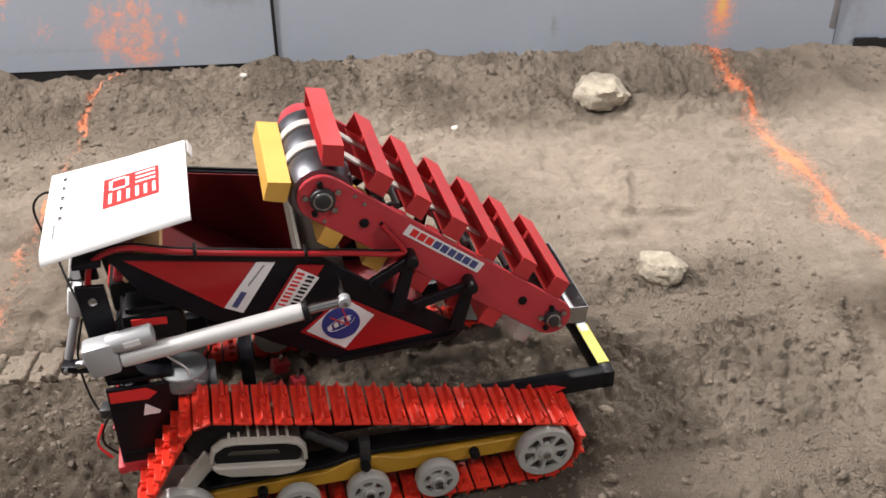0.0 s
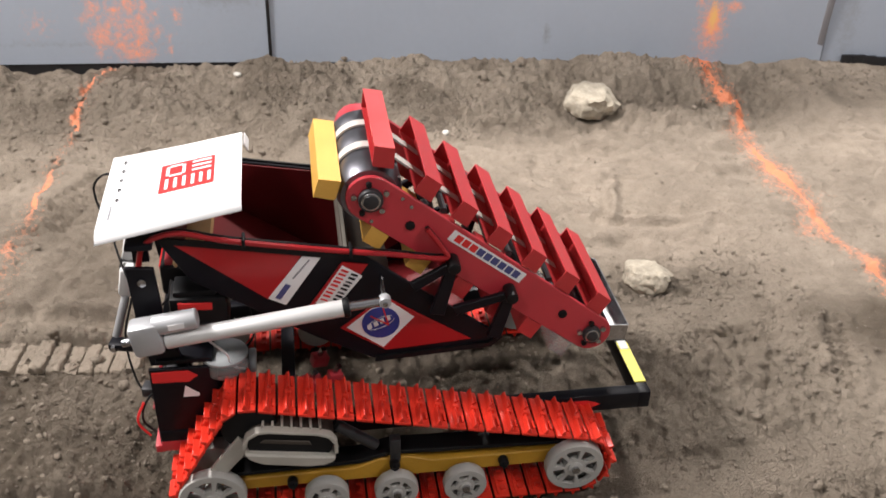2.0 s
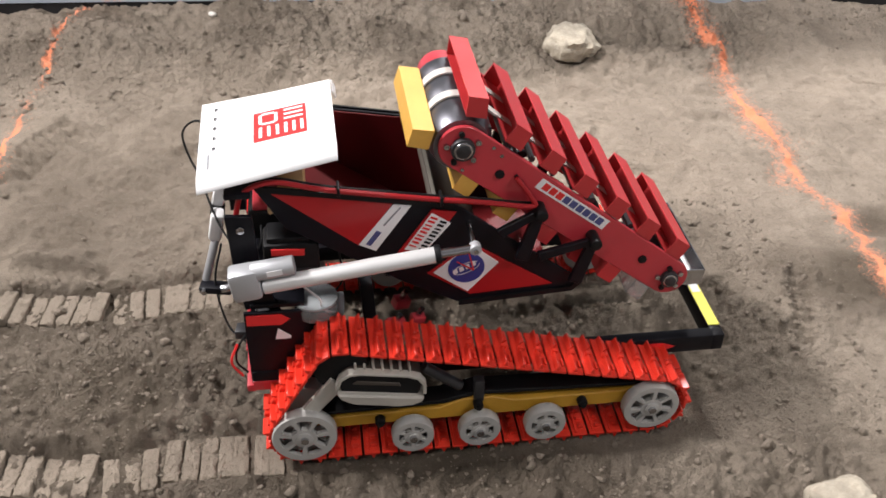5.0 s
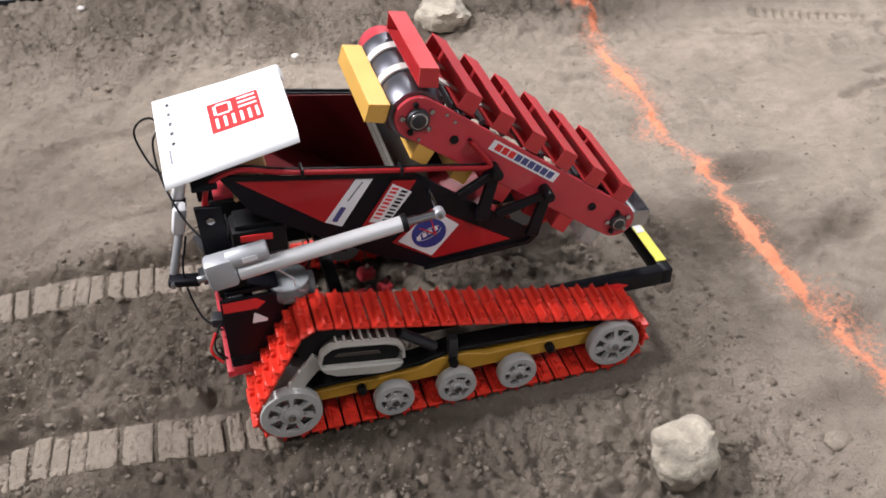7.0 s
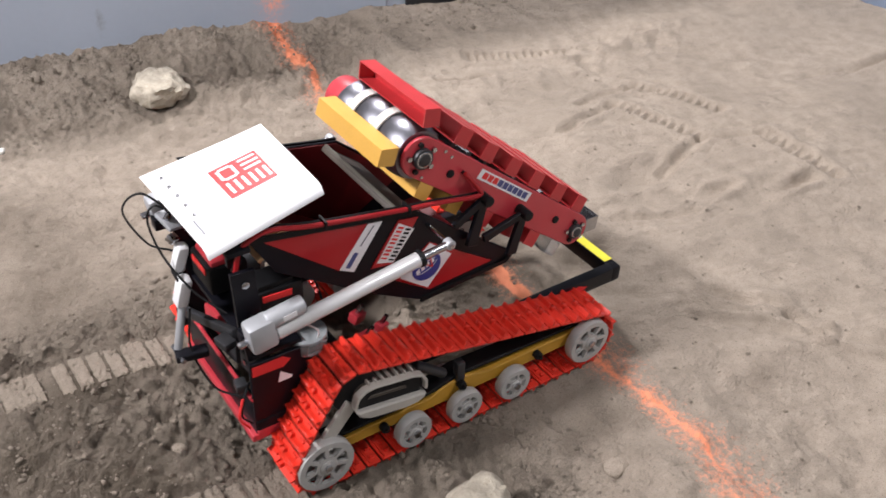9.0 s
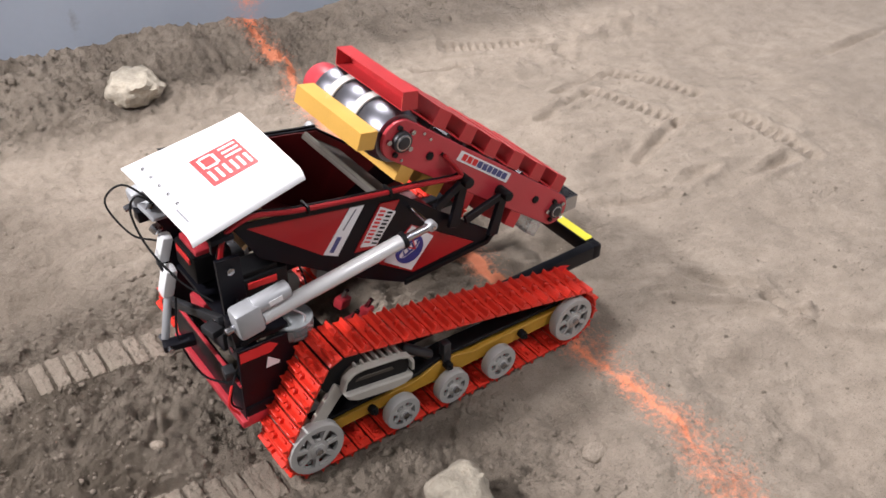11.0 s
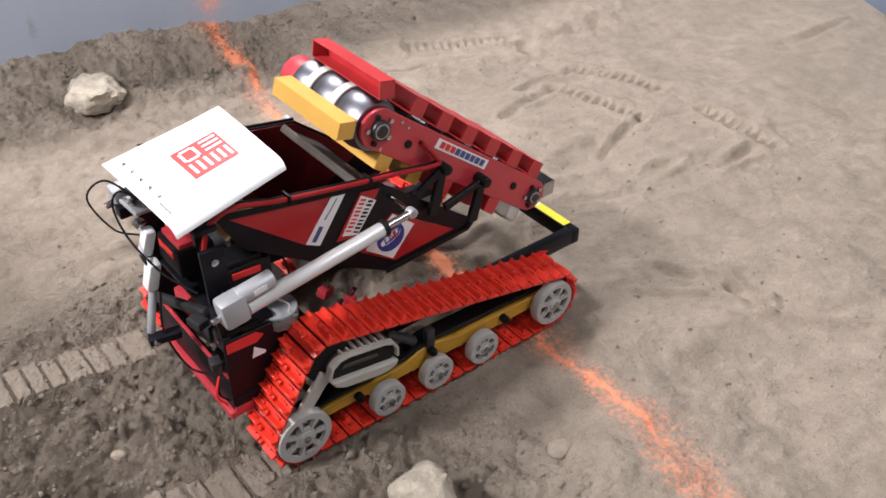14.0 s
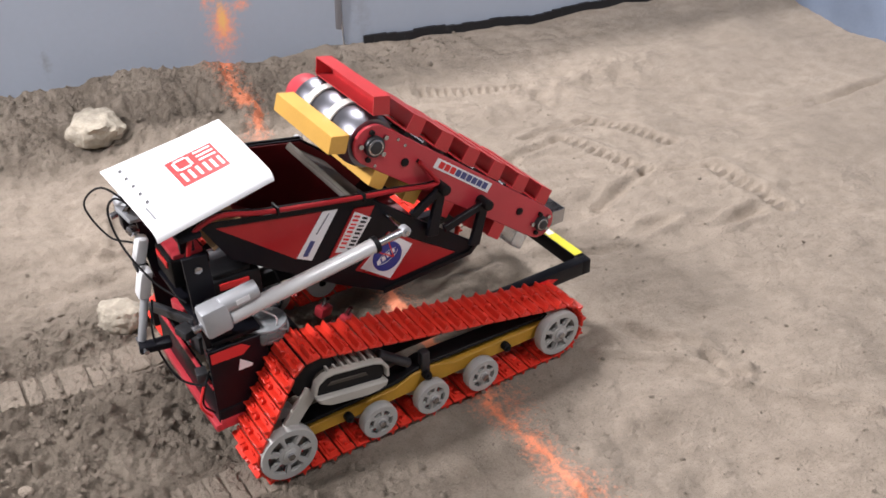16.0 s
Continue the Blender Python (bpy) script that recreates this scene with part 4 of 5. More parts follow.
part("rod_end", cyl((-0.195, -0.07, 0.287), (-0.195, -0.01, 0.287), 0.006, None, 10), STEEL, linkage)
part("connector", box((-0.143, 0.020, 0.485), (0.026, 0.030, 0.070), pose(0, 0, 0, 8, 14, 0), 0.008), WHITE, linkage, "white cable connector")
part("connector", box((-0.156, -0.006, 0.420), (0.028, 0.034, 0.075), pose(0, 0, 0, 8, 12, 0), 0.008), WHITE, linkage, "white cable connector")
part("cable_tie", box((-0.150, 0.006, 0.452), (0.030, 0.036, 0.008), pose(0, 0, 0, 8, 12, 0), 0.002), RUBBER, linkage)
part("clamp_plate", box((-0.135, 0.060, 0.555), (0.050, 0.055, 0.010), pose(0, 0, 0, 20, 14, 20), 0.003), ALU, linkage)
part("clip", cyl((-0.150, 0.050, 0.566), (-0.128, 0.072, 0.572), 0.007, None, 10, 0.001), STEEL, linkage)
part("clip", cyl((-0.118, 0.085, 0.575), (-0.112, 0.100, 0.600), 0.009, None, 10, 0.001), STEEL, linkage)
part("clip", box((-0.148, 0.030, 0.530), (0.022, 0.020, 0.016), pose(0, 0, 0, 30, 14, 30), 0.003), STEEL, linkage)
brace = part("rear_brace", box((-0.112, -0.02, 0.325), (0.016, 0.20, 0.022), pose(0, 0, 0, -16, 0, 12), 0.003), DARK, rover, "dark grey diagonal brace")
part("brace_lug", cyl((-0.118, -0.10, 0.345), (-0.100, -0.10, 0.345), 0.008, None, 10), STEEL, brace)
for x, y, z, w, h, mat, lab in ((-0.065, -0.05, 0.26, 0.05, 0.05, DARK, "dark grey gear housing"), (-0.06, 0.05, 0.27, 0.05, 0.06, RED_PAINT, "small red housing"), (-0.06, -0.13, 0.275, 0.045, 0.05, DARK, "dark grey gear housing"), (-0.02, 0.09, 0.25, 0.06, 0.05, RED_PAINT, "small red housing")):
    hs = part("gear_housing", box((x, y, z), (w, w * 1.2, h), pose(0, 0, 0, 0, 0, 8), 0.005), mat, rover, lab)
    part("shaft", cyl((x - w * 0.6, y, z + 0.004), (x + w * 0.6, y, z + 0.004), 0.008, None, 12), STEEL, hs)
part("plate_cutout", prism([(-0.045, 0.262), (-0.038, 0.290), (-0.012, 0.268), (-0.014, 0.262)], -0.2062, -0.2046), LABEL, rover, "pale triangular window in the side plate")
WIRES = [
    [(-0.13, 0.06, 0.57), (-0.175, 0.11, 0.605), (-0.215, 0.12, 0.57), (-0.19, 0.07, 0.51), (-0.15, 0.03, 0.50)],
    [(-0.13, 0.05, 0.57), (-0.16, 0.075, 0.59), (-0.18, 0.075, 0.56), (-0.175, 0.03, 0.50), (-0.145, -0.04, 0.44), (-0.10, -0.10, 0.40)],
    [(-0.15, -0.02, 0.38), (-0.17, -0.05, 0.30), (-0.15, -0.10, 0.22), (-0.11, -0.14, 0.20)],
    [(-0.06, -0.05, 0.44), (-0.06, -0.13, 0.45), (-0.09, -0.21, 0.46), (-0.085, -0.235, 0.46)],
    [(0.05, -0.08, 0.44), (0.09, -0.12, 0.43), (0.10, -0.14, 0.36), (0.08, -0.14, 0.32)],
    [(-0.10, -0.18, 0.27), (-0.125, -0.20, 0.24), (-0.13, -0.20, 0.20), (-0.11, -0.20, 0.17)],
]
for pts in WIRES:
    part("wire", tube(pts, 0.0025, 6), RUBBER, rover, "thin black wire")
part("wire", tube([(0.02, -0.21, 0.40), (0.05, -0.215, 0.37), (0.055, -0.20, 0.33), (0.08, -0.19, 0.31)], 0.0022, 6), LABEL, rover, "thin white wire")
part("wire", tube([(-0.125, -0.20, 0.25), (-0.14, -0.21, 0.21), (-0.12, -0.21, 0.17)], 0.0028, 6), INK_RED, rover, "thin red wire")
part("switch", box((-0.118, -0.12, 0.345), (0.03, 0.04, 0.02), pose(0, 0, 0, 0, 0, 15), 0.003), DARK, rover)
part("switch", box((-0.115, -0.17, 0.260), (0.024, 0.03, 0.022), pose(0, 0, 0, 0, 0, -10), 0.003), DARK, rover)

# hopper
bin_side = [(-0.062, 0.605), (0.275, 0.548), (0.326, 0.540), (0.440, 0.448), (0.606, 0.322), (0.585, 0.300), (0.344, 0.282), (0.231, 0.345), (-0.007, 0.505)]
BIN_R, BIN_L = -0.150, 0.190
for y, s in ((BIN_R, -1), (BIN_L, 1)):
    panel = part("hopper_side", prism(bin_side, y - 0.004, y + 0.004, 0.001), BLACK, rover, "black hopper side panel")
    face = lambda d: y + s * (0.004 + d)
    slab = lambda name, pts, lo, hi, mat, lab="": part(name, prism(pts, *sorted((face(lo), face(hi)))), mat, panel, lab)
    slab("red_infill", [(-0.030, 0.590), (0.205, 0.549), (0.137, 0.452)], 0.0005, 0.003, RED_PANEL, "glossy red triangle infill")
    slab("red_infill", [(0.283, 0.529), (0.333, 0.520), (0.268, 0.419), (0.213, 0.426)], 0.0005, 0.003, RED_PANEL, "glossy red strip")
    slab("red_infill", [(0.365, 0.440), (0.545, 0.318), (0.368, 0.305), (0.275, 0.369)], 0.0005, 0.003, RED_PANEL, "glossy red diamond infill")
    slab("edge_strip", [(-0.062, 0.609), (0.275, 0.552), (0.328, 0.544), (0.324, 0.532), (0.275, 0.540), (-0.055, 0.596)], 0.0005, 0.006, RUBBER)
    slab("edge_strip", [(0.344, 0.278), (0.590, 0.296), (0.612, 0.318), (0.600, 0.322), (0.584, 0.306), (0.346, 0.290)], 0.0005, 0.006, RUBBER)
    if s < 0:
        astro = [(0.207, 0.549), (0.242, 0.543), (0.170, 0.437), (0.136, 0.455)]
        slab("sticker", astro, 0.003, 0.0045, LABEL, "white sticker with a small dark mark")
        slab("sticker_mark", [(0.150, 0.456), (0.160, 0.451), (0.182, 0.483), (0.172, 0.488)], 0.0047, 0.0055, INK_NAVY)
        slab("sticker_mark", [(0.185, 0.500), (0.188, 0.498), (0.222, 0.540), (0.219, 0.541)], 0.0047, 0.0055, INK_GREY)
        slab("sticker", [(0.283, 0.522), (0.322, 0.494), (0.268, 0.424), (0.228, 0.436)], 0.003, 0.0045, LABEL, "white sticker with red and black bars")
        for k in range(9):
            f, g = 0.06 + 0.102 * k, 0.0042 if k % 3 else 0.0030
            ax, az = 0.234 + 0.052 * f, 0.441 + 0.079 * f
            slab("sticker_mark", [(ax, az), (ax + g * 0.6, az + g), (ax + 0.0135 + g * 0.6, az - 0.0062 + g), (ax + 0.0135, az - 0.0062)], 0.0047, 0.0056, INK_RED)
            bx, bz = ax + 0.019, az - 0.011
            slab("sticker_mark", [(bx, bz), (bx + g * 0.6, bz + g), (bx + 0.0125 + g * 0.6, bz - 0.0057 + g), (bx + 0.0125, bz - 0.0057)], 0.0047, 0.0056, RUBBER)
        slab("sticker", [(0.366, 0.438), (0.425, 0.386), (0.362, 0.314), (0.288, 0.370)], 0.003, 0.0045, LABEL, "white square sticker with a round blue emblem")
        disc = [(0.357 + 0.0385 * math.cos(a), 0.378 + 0.0385 * math.sin(a)) for a in np.linspace(0, 2 * math.pi, 33)[:-1]]
        slab("emblem", disc, 0.0046, 0.0056, INK_BLUE, "round blue emblem")
        for k in range(4):
            ax, az = 0.3315 + 0.0125 * k, 0.3625 + 0.0060 * k
            slab("emblem_bar", [(ax, az), (ax + 0.0085, az + 0.0041), (ax + 0.0055, az + 0.0150), (ax - 0.0030, az + 0.0109)], 0.0057, 0.0064, LABEL)
        orbit = [(0.357 + 0.030 * math.cos(a) * 0.9 - 0.012 * math.sin(a) * 0.4, face(0.0058), 0.378 + 0.030 * math.cos(a) * 0.42 + 0.012 * math.sin(a) * 0.9) for a in np.linspace(0.4, 2 * math.pi - 0.2, 17)]
        part("emblem_line", tube(orbit, 0.0007, 5, 3), LABEL, panel)
        slab("emblem_bar", [(0.360, 0.416), (0.3630, 0.415), (0.374, 0.372), (0.3715, 0.371)], 0.0065, 0.0072, INK_RED)
        slab("emblem_bar", [(0.3715, 0.371), (0.374, 0.3735), (0.336, 0.398), (0.335, 0.396)], 0.0065, 0.0072, INK_RED)
# floor and lining take the darker red that stands in for shade
part("hopper_floor", prism([(-0.055, 0.590), (0.005, 0.500), (0.235, 0.345), (0.345, 0.288), (0.556, 0.306), (0.553, 0.312), (0.346, 0.296), (0.240, 0.352), (0.012, 0.506), (-0.047, 0.594)], BIN_R + 0.0045, BIN_L - 0.0085), RED_SHADED, rover, "dull red inside of the hopper, darkened for shade")
part("hopper_lining", prism([(-0.050, 0.598), (0.275, 0.545), (0.322, 0.536), (0.432, 0.446), (0.500, 0.392), (0.344, 0.300), (0.235, 0.356), (0.0, 0.510)], BIN_L - 0.0078, BIN_L - 0.0048), RED_SHADED, rover, "dull red inner hopper wall, darkened for shade")
part("hopper_back", box((0.0, 0.02, 0.555), (0.010, 0.325, 0.085), pose(0, 0, 0, 0, 60, 0), 0.002), PLY, rover, "tan board inside the hopper")
part("hopper_front", box((0.330, 0.02, 0.500), (0.012, 0.325, 0.12), pose(0, 0, 0, 0, -52, 0), 0.002), SOOT, rover, "dark dusty front plate of the hopper")
part("hopper_lip", box((0.292, 0.02, 0.538), (0.012, 0.330, 0.008), pose(0, 0, 0, 0, -30, 0), 0.002), DUSTY_METAL, rover)

# tilting arms between hopper and digger
for y in (-0.172, 0.212):
    s = -1 if y < 0 else 1
    for a, b, c in (((0.500, 0.527), (0.470, 0.400), (0.420, 0.470)), ((0.620, 0.446), (0.590, 0.330), (0.505, 0.405))):
        bm = bmesh.new()
        for p, q, w in (((a[0], a[1] - 0.008), b, 0.0115), ((a[0] - 0.002, a[1] - 0.010), c, 0.0085)):
            e = Vector((q[0] - p[0], q[1] - p[1])).normalized()
            n = Vector((-e.y, e.x)) * w
            add_prism(bm, [(p[0] + n.x, p[1] + n.y), (q[0] + n.x * 1.3, q[1] + n.y * 1.3), (q[0] - n.x * 1.3, q[1] - n.y * 1.3), (p[0] - n.x, p[1] - n.y)], y - 0.006 + 0.001 * w * 100, y + 0.006 + 0.001 * w * 100, 0.0015)
        arm = part("tilt_arm", bm, BLACK, rover, "black tilting arm")
        part("pivot", cyl((a[0], y - 0.022, a[1] - 0.008), (a[0], y + 0.022, a[1] - 0.008), 0.013, None, 14, 0.003), RUBBER, arm)
for off, mat, r in ((0.0, HOSE, 0.0055), (0.011, RUBBER, 0.0042)):
    pts = [(-0.098, -0.168 + off, 0.548), (-0.080, -0.167 + off, 0.600), (-0.022, -0.168 + off, 0.622), (0.077, -0.168 + off, 0.598), (0.275, -0.168 + off, 0.563), (0.372, -0.170 + off, 0.550), (0.480, -0.175 + off, 0.535), (0.478, -0.172 + off, 0.556), (0.448, -0.164 + off, 0.597)]
    part("hose", tube(pts, r, 8), mat, rover, "red hose along the hopper edge" if off == 0 else "black hose along the hopper edge")
for x, z in ((0.10, 0.594), (0.30, 0.559)):
    part("hose_tie", box((x, -0.162, z), (0.006, 0.032, 0.020), None, 0.002), RUBBER, rover)

# digger conveyor
TOP, BOT = (0.341, 0.664), (0.808, 0.306)
DIG_R, DIG_L = -0.147, 0.175
d = Vector((BOT[0] - TOP[0], BOT[1] - TOP[1]))
DIG_LONG = d.length
d.normalize()
DIG_DIR, DIG_UP = d, Vector((-d.y, d.x))
DIG_TURN = math.degrees(math.atan2(-d.y, d.x))


def dig(s, n):
    return TOP[0] + DIG_DIR.x * s + DIG_UP.x * n, TOP[1] + DIG_DIR.y * s + DIG_UP.y * n


for y, s in ((DIG_R, -1), (DIG_L, 1)):
    plate = part("digger_side", prism(stadium(*TOP, *BOT, 0.047, 0.043, 14), y - 0.005, y + 0.005, 0.0015), RED_PAINT, rover, "red side plate of the digger")
    for (x, z), r in ((TOP, 0.024), (BOT, 0.020)):
        bear = cyl((x, y, z), (x, y + s * 0.017, z), r, None, 24, 0.003)
        bear = part("bearing", bear, DARK, plate, "dark flange bearing with a steel ring")
        part("bearing_ring", cyl((x, y + s * 0.015, z), (x, y + s * 0.0185, z), r * 0.80, None, 24, 0.002), STEEL, plate)
        part("bearing_bore", cyl((x, y + s * 0.015, z), (x, y + s * 0.0205, z), r * 0.62, None, 20, 0.002), DARK, plate)
        for k in range(5):
            a = 2 * math.pi * k / 5 + 0.4
            p = (x + math.cos(a) * r * 1.35, z + math.sin(a) * r * 1.35)
            part("bearing_bolt", cyl((p[0], y, p[1]), (p[0], y + s * 0.012, p[1]), 0.0062, None, 6), RUBBER if k % 2 else STEEL, plate)
    for q, n in ((0.098, -0.004), (0.50, 0.004)):
        x, z = dig(q, n)
        part("plate_bolt", cyl((x, y, z), (x, y + s * 0.010, z), 0.010, None, 8, 0.002), RUBBER, plate)
    for q, n in ((0.05, 0.035), (0.03, -0.038), (0.075, 0.030)):
        x, z = dig(q, n)
        part("plate_bolt", cyl((x, y, z), (x, y + s * 0.007, z), 0.004, None, 8), STEEL, plate)
    if s < 0:
        q0, q1, n0, n1 = 0.178, 0.368, 0.012, 0.037
        part("sticker", prism([dig(q0, n0), dig(q1, n0), dig(q1, n1), dig(q0, n1)], y - 0.0065, y - 0.0052), LABEL, plate, "white sticker with a row of red and blue bars")
        for k in range(9):
            a = q0 + 0.012 + k * 0.0188
            part("sticker_mark", prism([dig(a, n0 + 0.005), dig(a + 0.0155, n0 + 0.005), dig(a + 0.0155, n1 - 0.004), dig(a, n1 - 0.004)], y - 0.0073, y - 0.0066), INK_RED if k < 3 else INK_NAVY, plate)
bm = bmesh.new()
rings = []
for k in range(37):
    f = k / 36
    y = DIG_R + 0.007 + f * (0.108 - DIG_R - 0.007)
    swell = 0.052 + 0.013 * abs(math.sin(math.pi * (y + 0.047) / 0.097)) ** 0.7
    rings.append([bm.verts.new((TOP[0] + swell * math.cos(a), y, TOP[1] + swell * math.sin(a))) for a in np.linspace(0, 2 * math.pi, 41)[:-1]])
for a, b in zip(rings, rings[1:]):
    for k in range(40):
        bm.faces.new((a[k], a[(k + 1) % 40], b[(k + 1) % 40], b[k]))
bm.faces.new(rings[0])
bm.faces.new(rings[-1][::-1])
part("top_drum", bm, DRUM, rover, "polished steel drum in three bulging sections", 1.0)
part("bottom_drum", cyl((BOT[0], DIG_R + 0.008, BOT[1]), (BOT[0], DIG_L - 0.008, BOT[1]), 0.036, None, 32, 0.003), DRUM, rover, "steel drum at the digger's foot")
part("drum_motor", cyl((TOP[0] - 0.004, 0.112, TOP[1] + 0.006), (TOP[0] - 0.004, 0.168, TOP[1] + 0.006), 0.0465, None, 32, 0.0015), RED_PAINT, rover, "red drum motor cap")
for y in (-0.047, 0.050):
    bm = bmesh.new()
    loops = []
    for grow in (0.0, 0.004):
        pts = stadium(*TOP, *BOT, 0.0605 + grow, 0.040 + grow, 18)
        loops += [[bm.verts.new((x, y + w, z)) for x, z in pts] for w in ((-0.012, 0.012) if grow == 0 else (0.012, -0.012))]
    for a, b in zip(loops, loops[1:] + loops[:1]):
        for k in range(len(a)):
            j = (k + 1) % len(a)
            bm.faces.new((a[k], a[j], b[j], b[k]))
    part("belt", bm, BELT, rover, "dusty white conveyor belt")
for k in range(10):
    x, z = dig(0.03 + 0.058 * k, 0.050 - 0.0012 * k)
    part("belt_slat", cyl((x, -0.125, z), (x, 0.150, z), 0.007, None, 8), DARK, rover)
for q in (0.16, 0.40):
    x, z = dig(q, 0.0)
    part("digger_spacer", cyl((x, DIG_R, z), (x, DIG_L, z), 0.012, None, 12), DARK, rover)

BUCKET_Y = (-0.150, 0.112)


def bucket_mesh(name, mat, flip=False):
    """A folded sheet trough on the belt: bottom, back, outer lip and two end plates; open towards its travel."""
    bm = bmesh.new()
    y0, y1 = BUCKET_Y
    t = 0.0022
    back, lip, foot = [(-0.022, 0.0), (-0.017, 0.040)], [(-0.017, 0.040), (0.022, 0.040)], [(-0.022, 0.0), (0.018, 0.0)]
    for (ax, az), (bx, bz) in (back, lip, foot):
        n = Vector((-(bz - az), bx - ax)).normalized() * t
        add_prism(bm, [(ax, az), (bx, bz), (bx - n.x, bz - n.y), (ax - n.x, az - n.y)], y0, y1)
    for y in (y0, y1 - t):
        add_prism(bm, [(-0.0215, 0.0005), (0.0195, 0.0005), (0.0215, 0.0395), (-0.0165, 0.0395)], y - 0.0006, y + t)
    if flip:
        bmesh.ops.scale(bm, vec=(-1, 1, 1), verts=bm.verts)
    return mesh_from(bm, name, mat, 0.4)


RED_MESH, YELLOW_MESH, METAL_MESH, CLEAR_MESH = bucket_mesh("bucket", RED_BUCKET, True), bucket_mesh("bucket", YELLOW, True), bucket_mesh("bucket", STEEL, True), bucket_mesh("bucket", CLEAR, True)


def bucket(mesh, x, z, turn, label, y=0.0):
    ob = new("bucket", mesh)
    ob.parent = rover
    ob["label"] = label
    ob.matrix_basis = pose(x, y, z, 0, turn, 0)


for k in range(7):
    x, z = dig(-0.022 * (k == 0) + 0.0945 * k - 0.016 * (k > 0), (0.067, 0.060, 0.056, 0.052, 0.050, 0.048, 0.046)[k])
    bucket(RED_MESH, x, z, DIG_TURN - (27 if k == 0 else 0), "red sheet-metal digging bucket")
for ang, mesh, lab in ((163, YELLOW_MESH, "yellow sheet-metal digging bucket"),):
    a = radians(ang)
    bucket(mesh, TOP[0] + 0.065 * math.cos(a), TOP[1] + 0.065 * math.sin(a), 90 - ang, lab)
for q, mesh, lab in ((0.060, YELLOW_MESH, "yellow sheet-metal digging bucket"), (0.165, YELLOW_MESH, "yellow sheet-metal digging bucket"), (0.275, RED_MESH, "red sheet-metal digging bucket"), (0.375, RED_MESH, "red sheet-metal digging bucket"), (0.465, RED_MESH, "red sheet-metal digging bucket"), (0.555, CLEAR_MESH, "clear plastic digging bucket")):
    x, z = dig(q, -0.044)
    bucket(mesh, x, z, DIG_TURN + 180, lab)
a = radians(-6)
bucket(METAL_MESH, BOT[0] + 0.041 * math.cos(a), BOT[1] + 0.041 * math.sin(a), 90 + 6, "bare steel digging bucket")

# linear actuators
for y, s in ((-0.240, -1), (0.280, 1)):
    bm = cyl((-0.055, y, 0.432), (0.288, y, 0.481), 0.0165, None, 24, 0.002)
    act = part("actuator", bm, TUBE, rover, "satin white linear actuator tube")
    part("actuator_rod", cyl((0.288, y, 0.481), (0.350, y, 0.4885), 0.0095, None, 16), STEEL, act, "steel actuator rod")
    part("rod_eye", cyl((0.358, y - 0.010, 0.490), (0.358, y + 0.010, 0.490), 0.012, None, 16, 0.002), ALU, act)
    part("pin", cyl((0.358, y - s * 0.09, 0.490), (0.358, y + s * 0.014, 0.490), 0.005, None, 10), STEEL, act)
    part("clamp", cyl((0.279, y, 0.4797), (0.291, y, 0.4814), 0.0195, None, 20, 0.002), RUBBER, act, "black clamp ring")
    part("motor_can", cyl((-0.075, y, 0.468), (0.008, y, 0.480), 0.0195, None, 24, 0.004), ALU, act, "grey actuator motor")
    part("gearbox", box((-0.088, y, 0.445), (0.058, 0.044, 0.068), pose(0, 0, 0, 0, -8, 0), 0.009), ALU, act, "cast grey actuator gearbox")
    part("motor_label", box((-0.03, y - s * -0.0192, 0.476), (0.03, 0.001, 0.012), pose(0, 0, 0, 0, -8, 0), 0.0), LABEL, act)
    part("mount_bolt", cyl((-0.135, y, 0.432), (-0.115, y, 0.436), 0.008, None, 10, 0.001), STEEL, act)
    part("mount", box((-0.10, y - s * 0.028, 0.425), (0.04, 0.03, 0.03), None, 0.003), BLACK, act)

# white cover sheet over the back of the hopper
SHEET = [(-0.166, 0.128, 0.632), (0.100, 0.118, 0.690), (0.103, -0.168, 0.680), (-0.159, -0.205, 0.644)]


def sheet_point(u, v):
    """u from the rear to the front edge, v from the far to the near edge."""
    p = [Vector(c) for c in SHEET]
    q = (p[0] * (1 - u) + p[1] * u) * (1 - v) + (p[3] * (1 - u) + p[2] * u) * v
    q.z += 0.002 * math.sin(math.pi * v) - 0.014 * max(0, (v - 0.92) / 0.08) ** 2 - 0.010 * max(0, (0.05 - v) / 0.05) ** 2 * u
    return q


def on_sheet(u0, u1, v0, v1, lift, thick, nu=6, nv=6):
    bm = bmesh.new()
    rows = []
    for h in (lift, lift + thick):
        rows.append([[bm.verts.new(sheet_point(u0 + (u1 - u0) * i / nu, v0 + (v1 - v0) * j / nv) + Vector((0, 0, h))) for j in range(nv + 1)] for i in range(nu + 1)])
    lo, hi = rows
    for g in rows:
        for i in range(nu):
            for j in range(nv):
                bm.faces.new((g[i][j], g[i + 1][j], g[i + 1][j + 1], g[i][j + 1]))
    rim = [(i, 0) for i in range(nu)] + [(nu, j) for j in range(nv)] + [(i, nv) for i in range(nu, 0, -1)] + [(0, j) for j in range(nv, 0, -1)]
    for (a, b), (c, e) in zip(rim, rim[1:] + rim[:1]):
        bm.faces.new((lo[a][b], lo[c][e], hi[c][e], hi[a][b]))
    return bm


sheet = part("cover_sheet", on_sheet(0, 1, 0, 1, -0.003, 0.003, 24, 30), WHITE, rover, "white plastic cover sheet with a red square emblem", 1.0)
part("emblem", on_sheet(0.405, 0.80, 0.30, 0.665, 0.0006, 0.0006, 4, 6), INK_RED, sheet, "red square emblem")
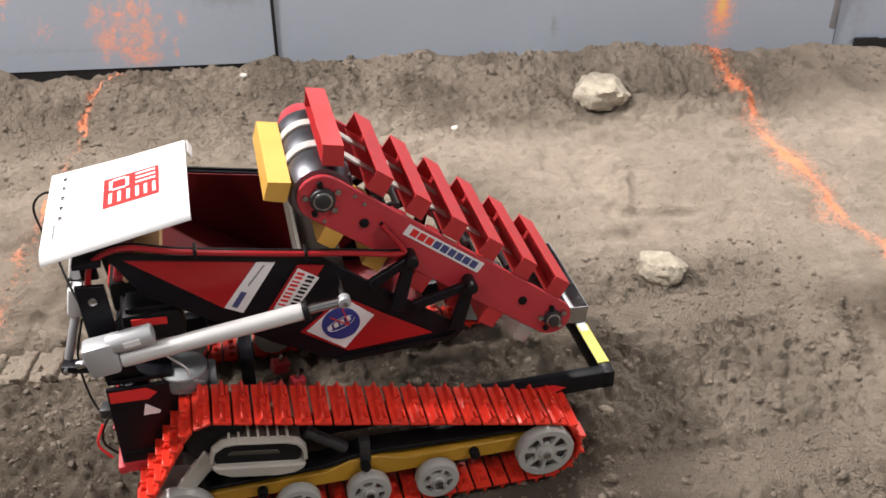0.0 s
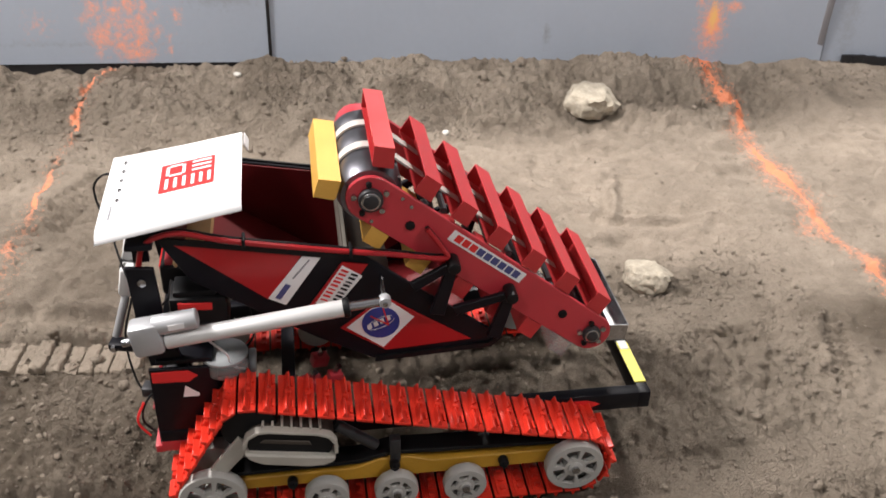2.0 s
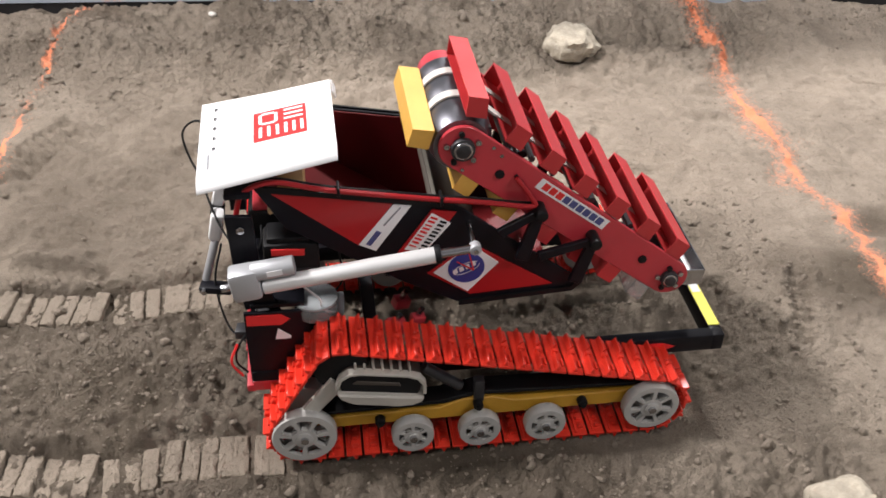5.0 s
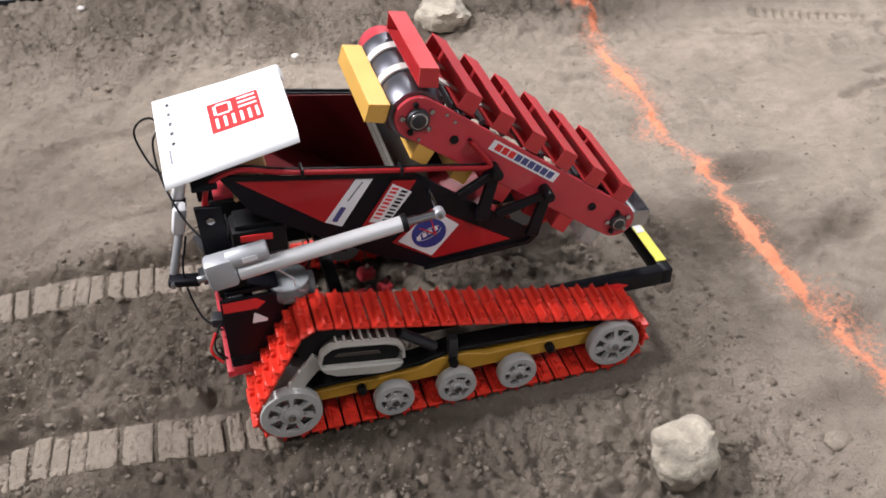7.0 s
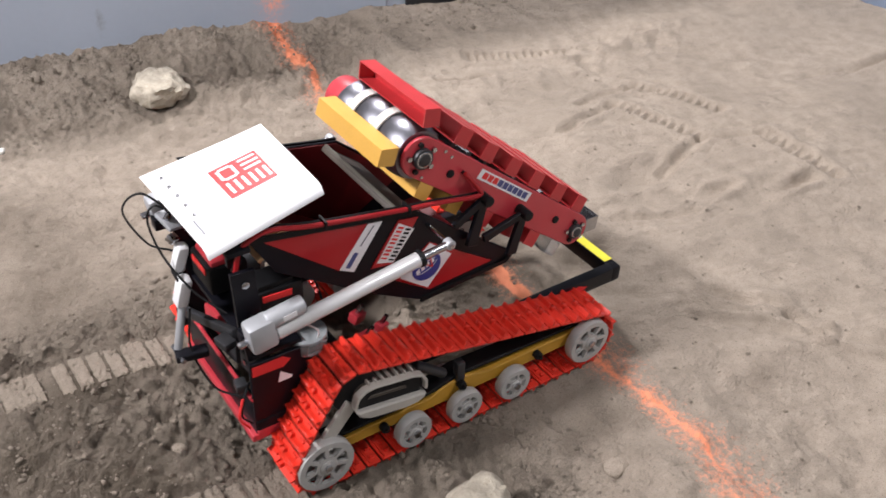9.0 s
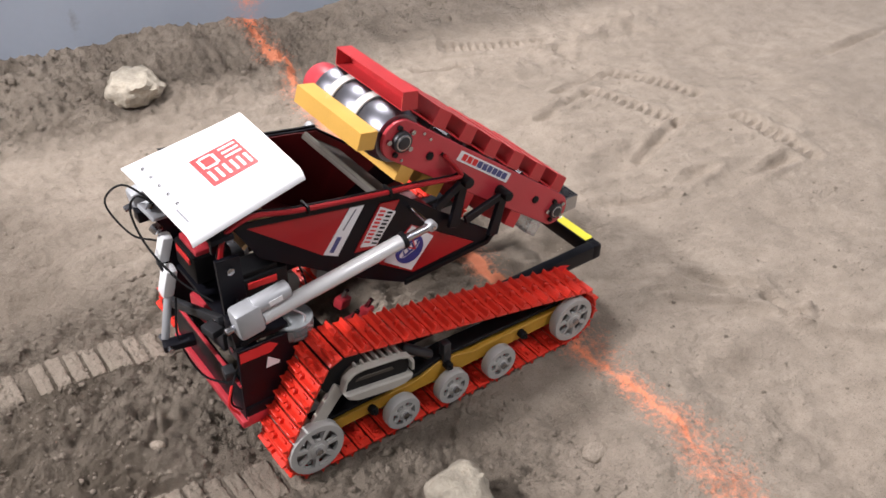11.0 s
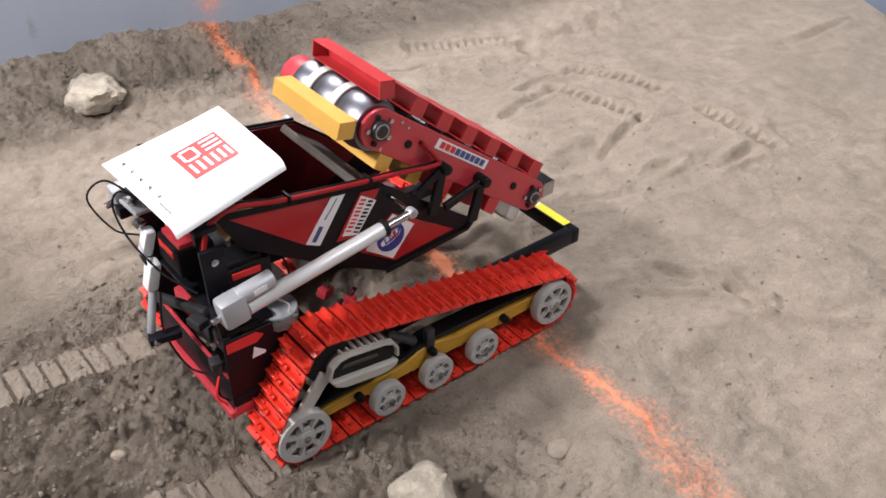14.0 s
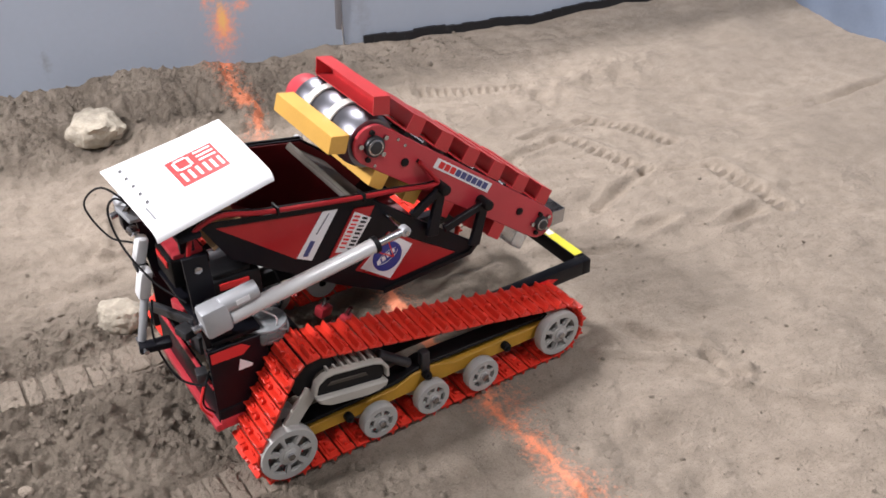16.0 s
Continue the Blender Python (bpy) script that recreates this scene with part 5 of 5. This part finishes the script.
strokes = [  # u0, u1, v0, v1 in the emblem
    (0.58, 0.94, 0.08, 0.14), (0.58, 0.94, 0.23, 0.29), (0.58, 0.94, 0.38, 0.44), (0.88, 0.94, 0.56, 0.90), (0.73, 0.79, 0.56, 0.90), (0.58, 0.64, 0.56, 0.90),
    (0.40, 0.46, 0.12, 0.44), (0.10, 0.16, 0.12, 0.44), (0.16, 0.40, 0.08, 0.14), (0.16, 0.40, 0.42, 0.48), (0.42, 0.48, 0.56, 0.90), (0.26, 0.32, 0.56, 0.90), (0.10, 0.16, 0.56, 0.90)]
for a, b, c, e in strokes:
    u = lambda k: 0.405 + 0.395 * k
    v = lambda k: 0.30 + 0.365 * k
    part("emblem_stroke", on_sheet(u(a), u(b), v(c), v(e), 0.0014, 0.0006, 1, 2), LABEL, sheet)
for k in range(5):
    p = sheet_point(0.115, 0.13 + 0.125 * k)
    part("rivet", cyl(p, p + Vector((0, 0, 0.004)), 0.0045, 0.0035, 10), STEEL, sheet, "small steel rivet")
part("sheet_tab", box((0.107, 0.090, 0.676), (0.003, 0.05, 0.018), pose(0, 0, 0, 0, -25, 0), 0.001), WHITE, sheet, "folded corner tab of the sheet")
part("fine_print", on_sheet(0.07, 0.085, 0.68, 0.84, 0.0008, 0.0005, 1, 4), INK_GREY, sheet)
part("sheet_bracket", box((-0.09, -0.03, 0.600), (0.05, 0.30, 0.012), None, 0.003), BLACK, rover)
for y in (-0.15, 0.10):
    part("sheet_post", box((-0.092, y, 0.58), (0.03, 0.012, 0.05), None, 0.002), BLACK, rover)


# ---------------------------------------------------------------- prints left by the tracks
def print_mesh(seed):
    """A pressed bar of sand, uneven on top, between two cleat marks."""
    rng = random.Random(seed)
    bm = bmesh.new()
    nx, ny = 6, 16
    wear = rng.uniform(0, 0.004)
    top = [[bm.verts.new((-0.0166 + 0.0332 * i / nx + rng.uniform(-0.0009, 0.0009), -0.058 + 0.116 * j / ny, 0.011 + rng.uniform(-0.0026, 0.0022) - wear * (j / ny) - (0.0022 if i in (0, nx) else 0) - (0.004 if j in (0, ny) else 0) - (0.005 if rng.random() < 0.06 else 0))) for j in range(ny + 1)] for i in range(nx + 1)]
    for i in range(nx):
        for j in range(ny):
            bm.faces.new((top[i][j], top[i + 1][j], top[i + 1][j + 1], top[i][j + 1]))
    rim = [top[i][0] for i in range(nx)] + [top[nx][j] for j in range(ny)] + [top[i][ny] for i in range(nx, 0, -1)] + [top[0][j] for j in range(ny, 0, -1)]
    low = [bm.verts.new((v.co.x * 1.04, v.co.y * 1.02, -0.012)) for v in rim]
    for k in range(len(rim)):
        j = (k + 1) % len(rim)
        bm.faces.new((rim[k], rim[j], low[j], low[k]))
    bm.faces.new(low)
    return mesh_from(bm, "print", PRESSED, 1.0)


PRINT_MESHES = [print_mesh(k) for k in range(7)]


def rover_at(t):
    ts = [r[0] for r in ROVER_ROWS]
    return [float(np.interp(t, ts, [r[k] for r in ROVER_ROWS])) for k in (1, 2, 3)]


def motions():
    walk(rover, [(r[0], pose(r[1], r[2], 0, 0, 0, r[3])) for r in ROVER_ROWS])
    fine = [k / 10 for k in range(161)]
    track = [rover_at(t) for t in fine]
    for wheels, pads, mid in (track_right, track_left):
        travel, spots = [0.0], []
        for x, y, yaw in track:
            c, s = math.cos(radians(yaw)), math.sin(radians(yaw))
            spots.append((x - s * mid, y + c * mid, c, s, yaw))
        for a, b in zip(spots, spots[1:]):
            travel.append(travel[-1] + (b[0] - a[0]) * a[2] + (b[1] - a[1]) * a[3])
        for wheel, x, y, z, r in wheels:
            walk(wheel, [(t, pose(x, y, z, 0, math.degrees(q / r), 0)) for t, q in zip(fine, travel)])
        coarse = [(fine[k], travel[k]) for k in range(0, 161, 2)]
        for pad, s0 in pads:
            rows = []
            for t, q in coarse:
                px, pz, turn = on_loop(s0 + q)
                rows.append((t, pose(px, mid, pz, 0, turn, 0)))
            walk(pad, rows)
        # the prints: those from before the start lie still; the others are pushed up as the rear of the track lifts off
        rut = thing("track_rut", "row of pale pressed sand bars printed by a crawler", "rut")
        pitch, k = LOOP / PADS, 0
        x0, y0, c0, s0, yaw0 = spots[0]
        for i in range(1, 26):
            d = -0.045 - i * pitch
            x, y = x0 + d, y0 + d * (-0.24 if mid < 0 else -0.20)
            ob = new("print", PRINT_MESHES[(i * 3) % 7])
            ob.parent = rut
            ob.matrix_basis = pose(x, y, ground_height(x, y) - 0.001 - 0.004 * (i % 5 == 2), 0, 0, -12)
        goal = 0.0
        for t, q, (x, y, c, s, yaw) in zip(fine, travel, spots):
            while q >= goal:
                px, py = x - 0.03 * c, y - 0.03 * s
                ob = new("print", PRINT_MESHES[(k * 5) % 7])
                ob.parent = rut
                top = ground_height(px, py) - 0.002 - 0.002 * (k % 4 == 1)
                low, high = pose(px, py, top - 0.045, 0, 0, yaw), pose(px, py, top, 0, 0, yaw)
                rows = [(0.0, low)] if t > 0.05 else []
                rows += [(max(0.02, t - 0.15), low)] if t > 0.25 else []
                rows += [(t, high), (16.0, high)] if t < 15.9 else [(16.0, high)]
                if len(rows) > 1:
                    walk(ob, rows)
                else:
                    ob.matrix_basis = high
                k += 1
                goal += pitch


motions()
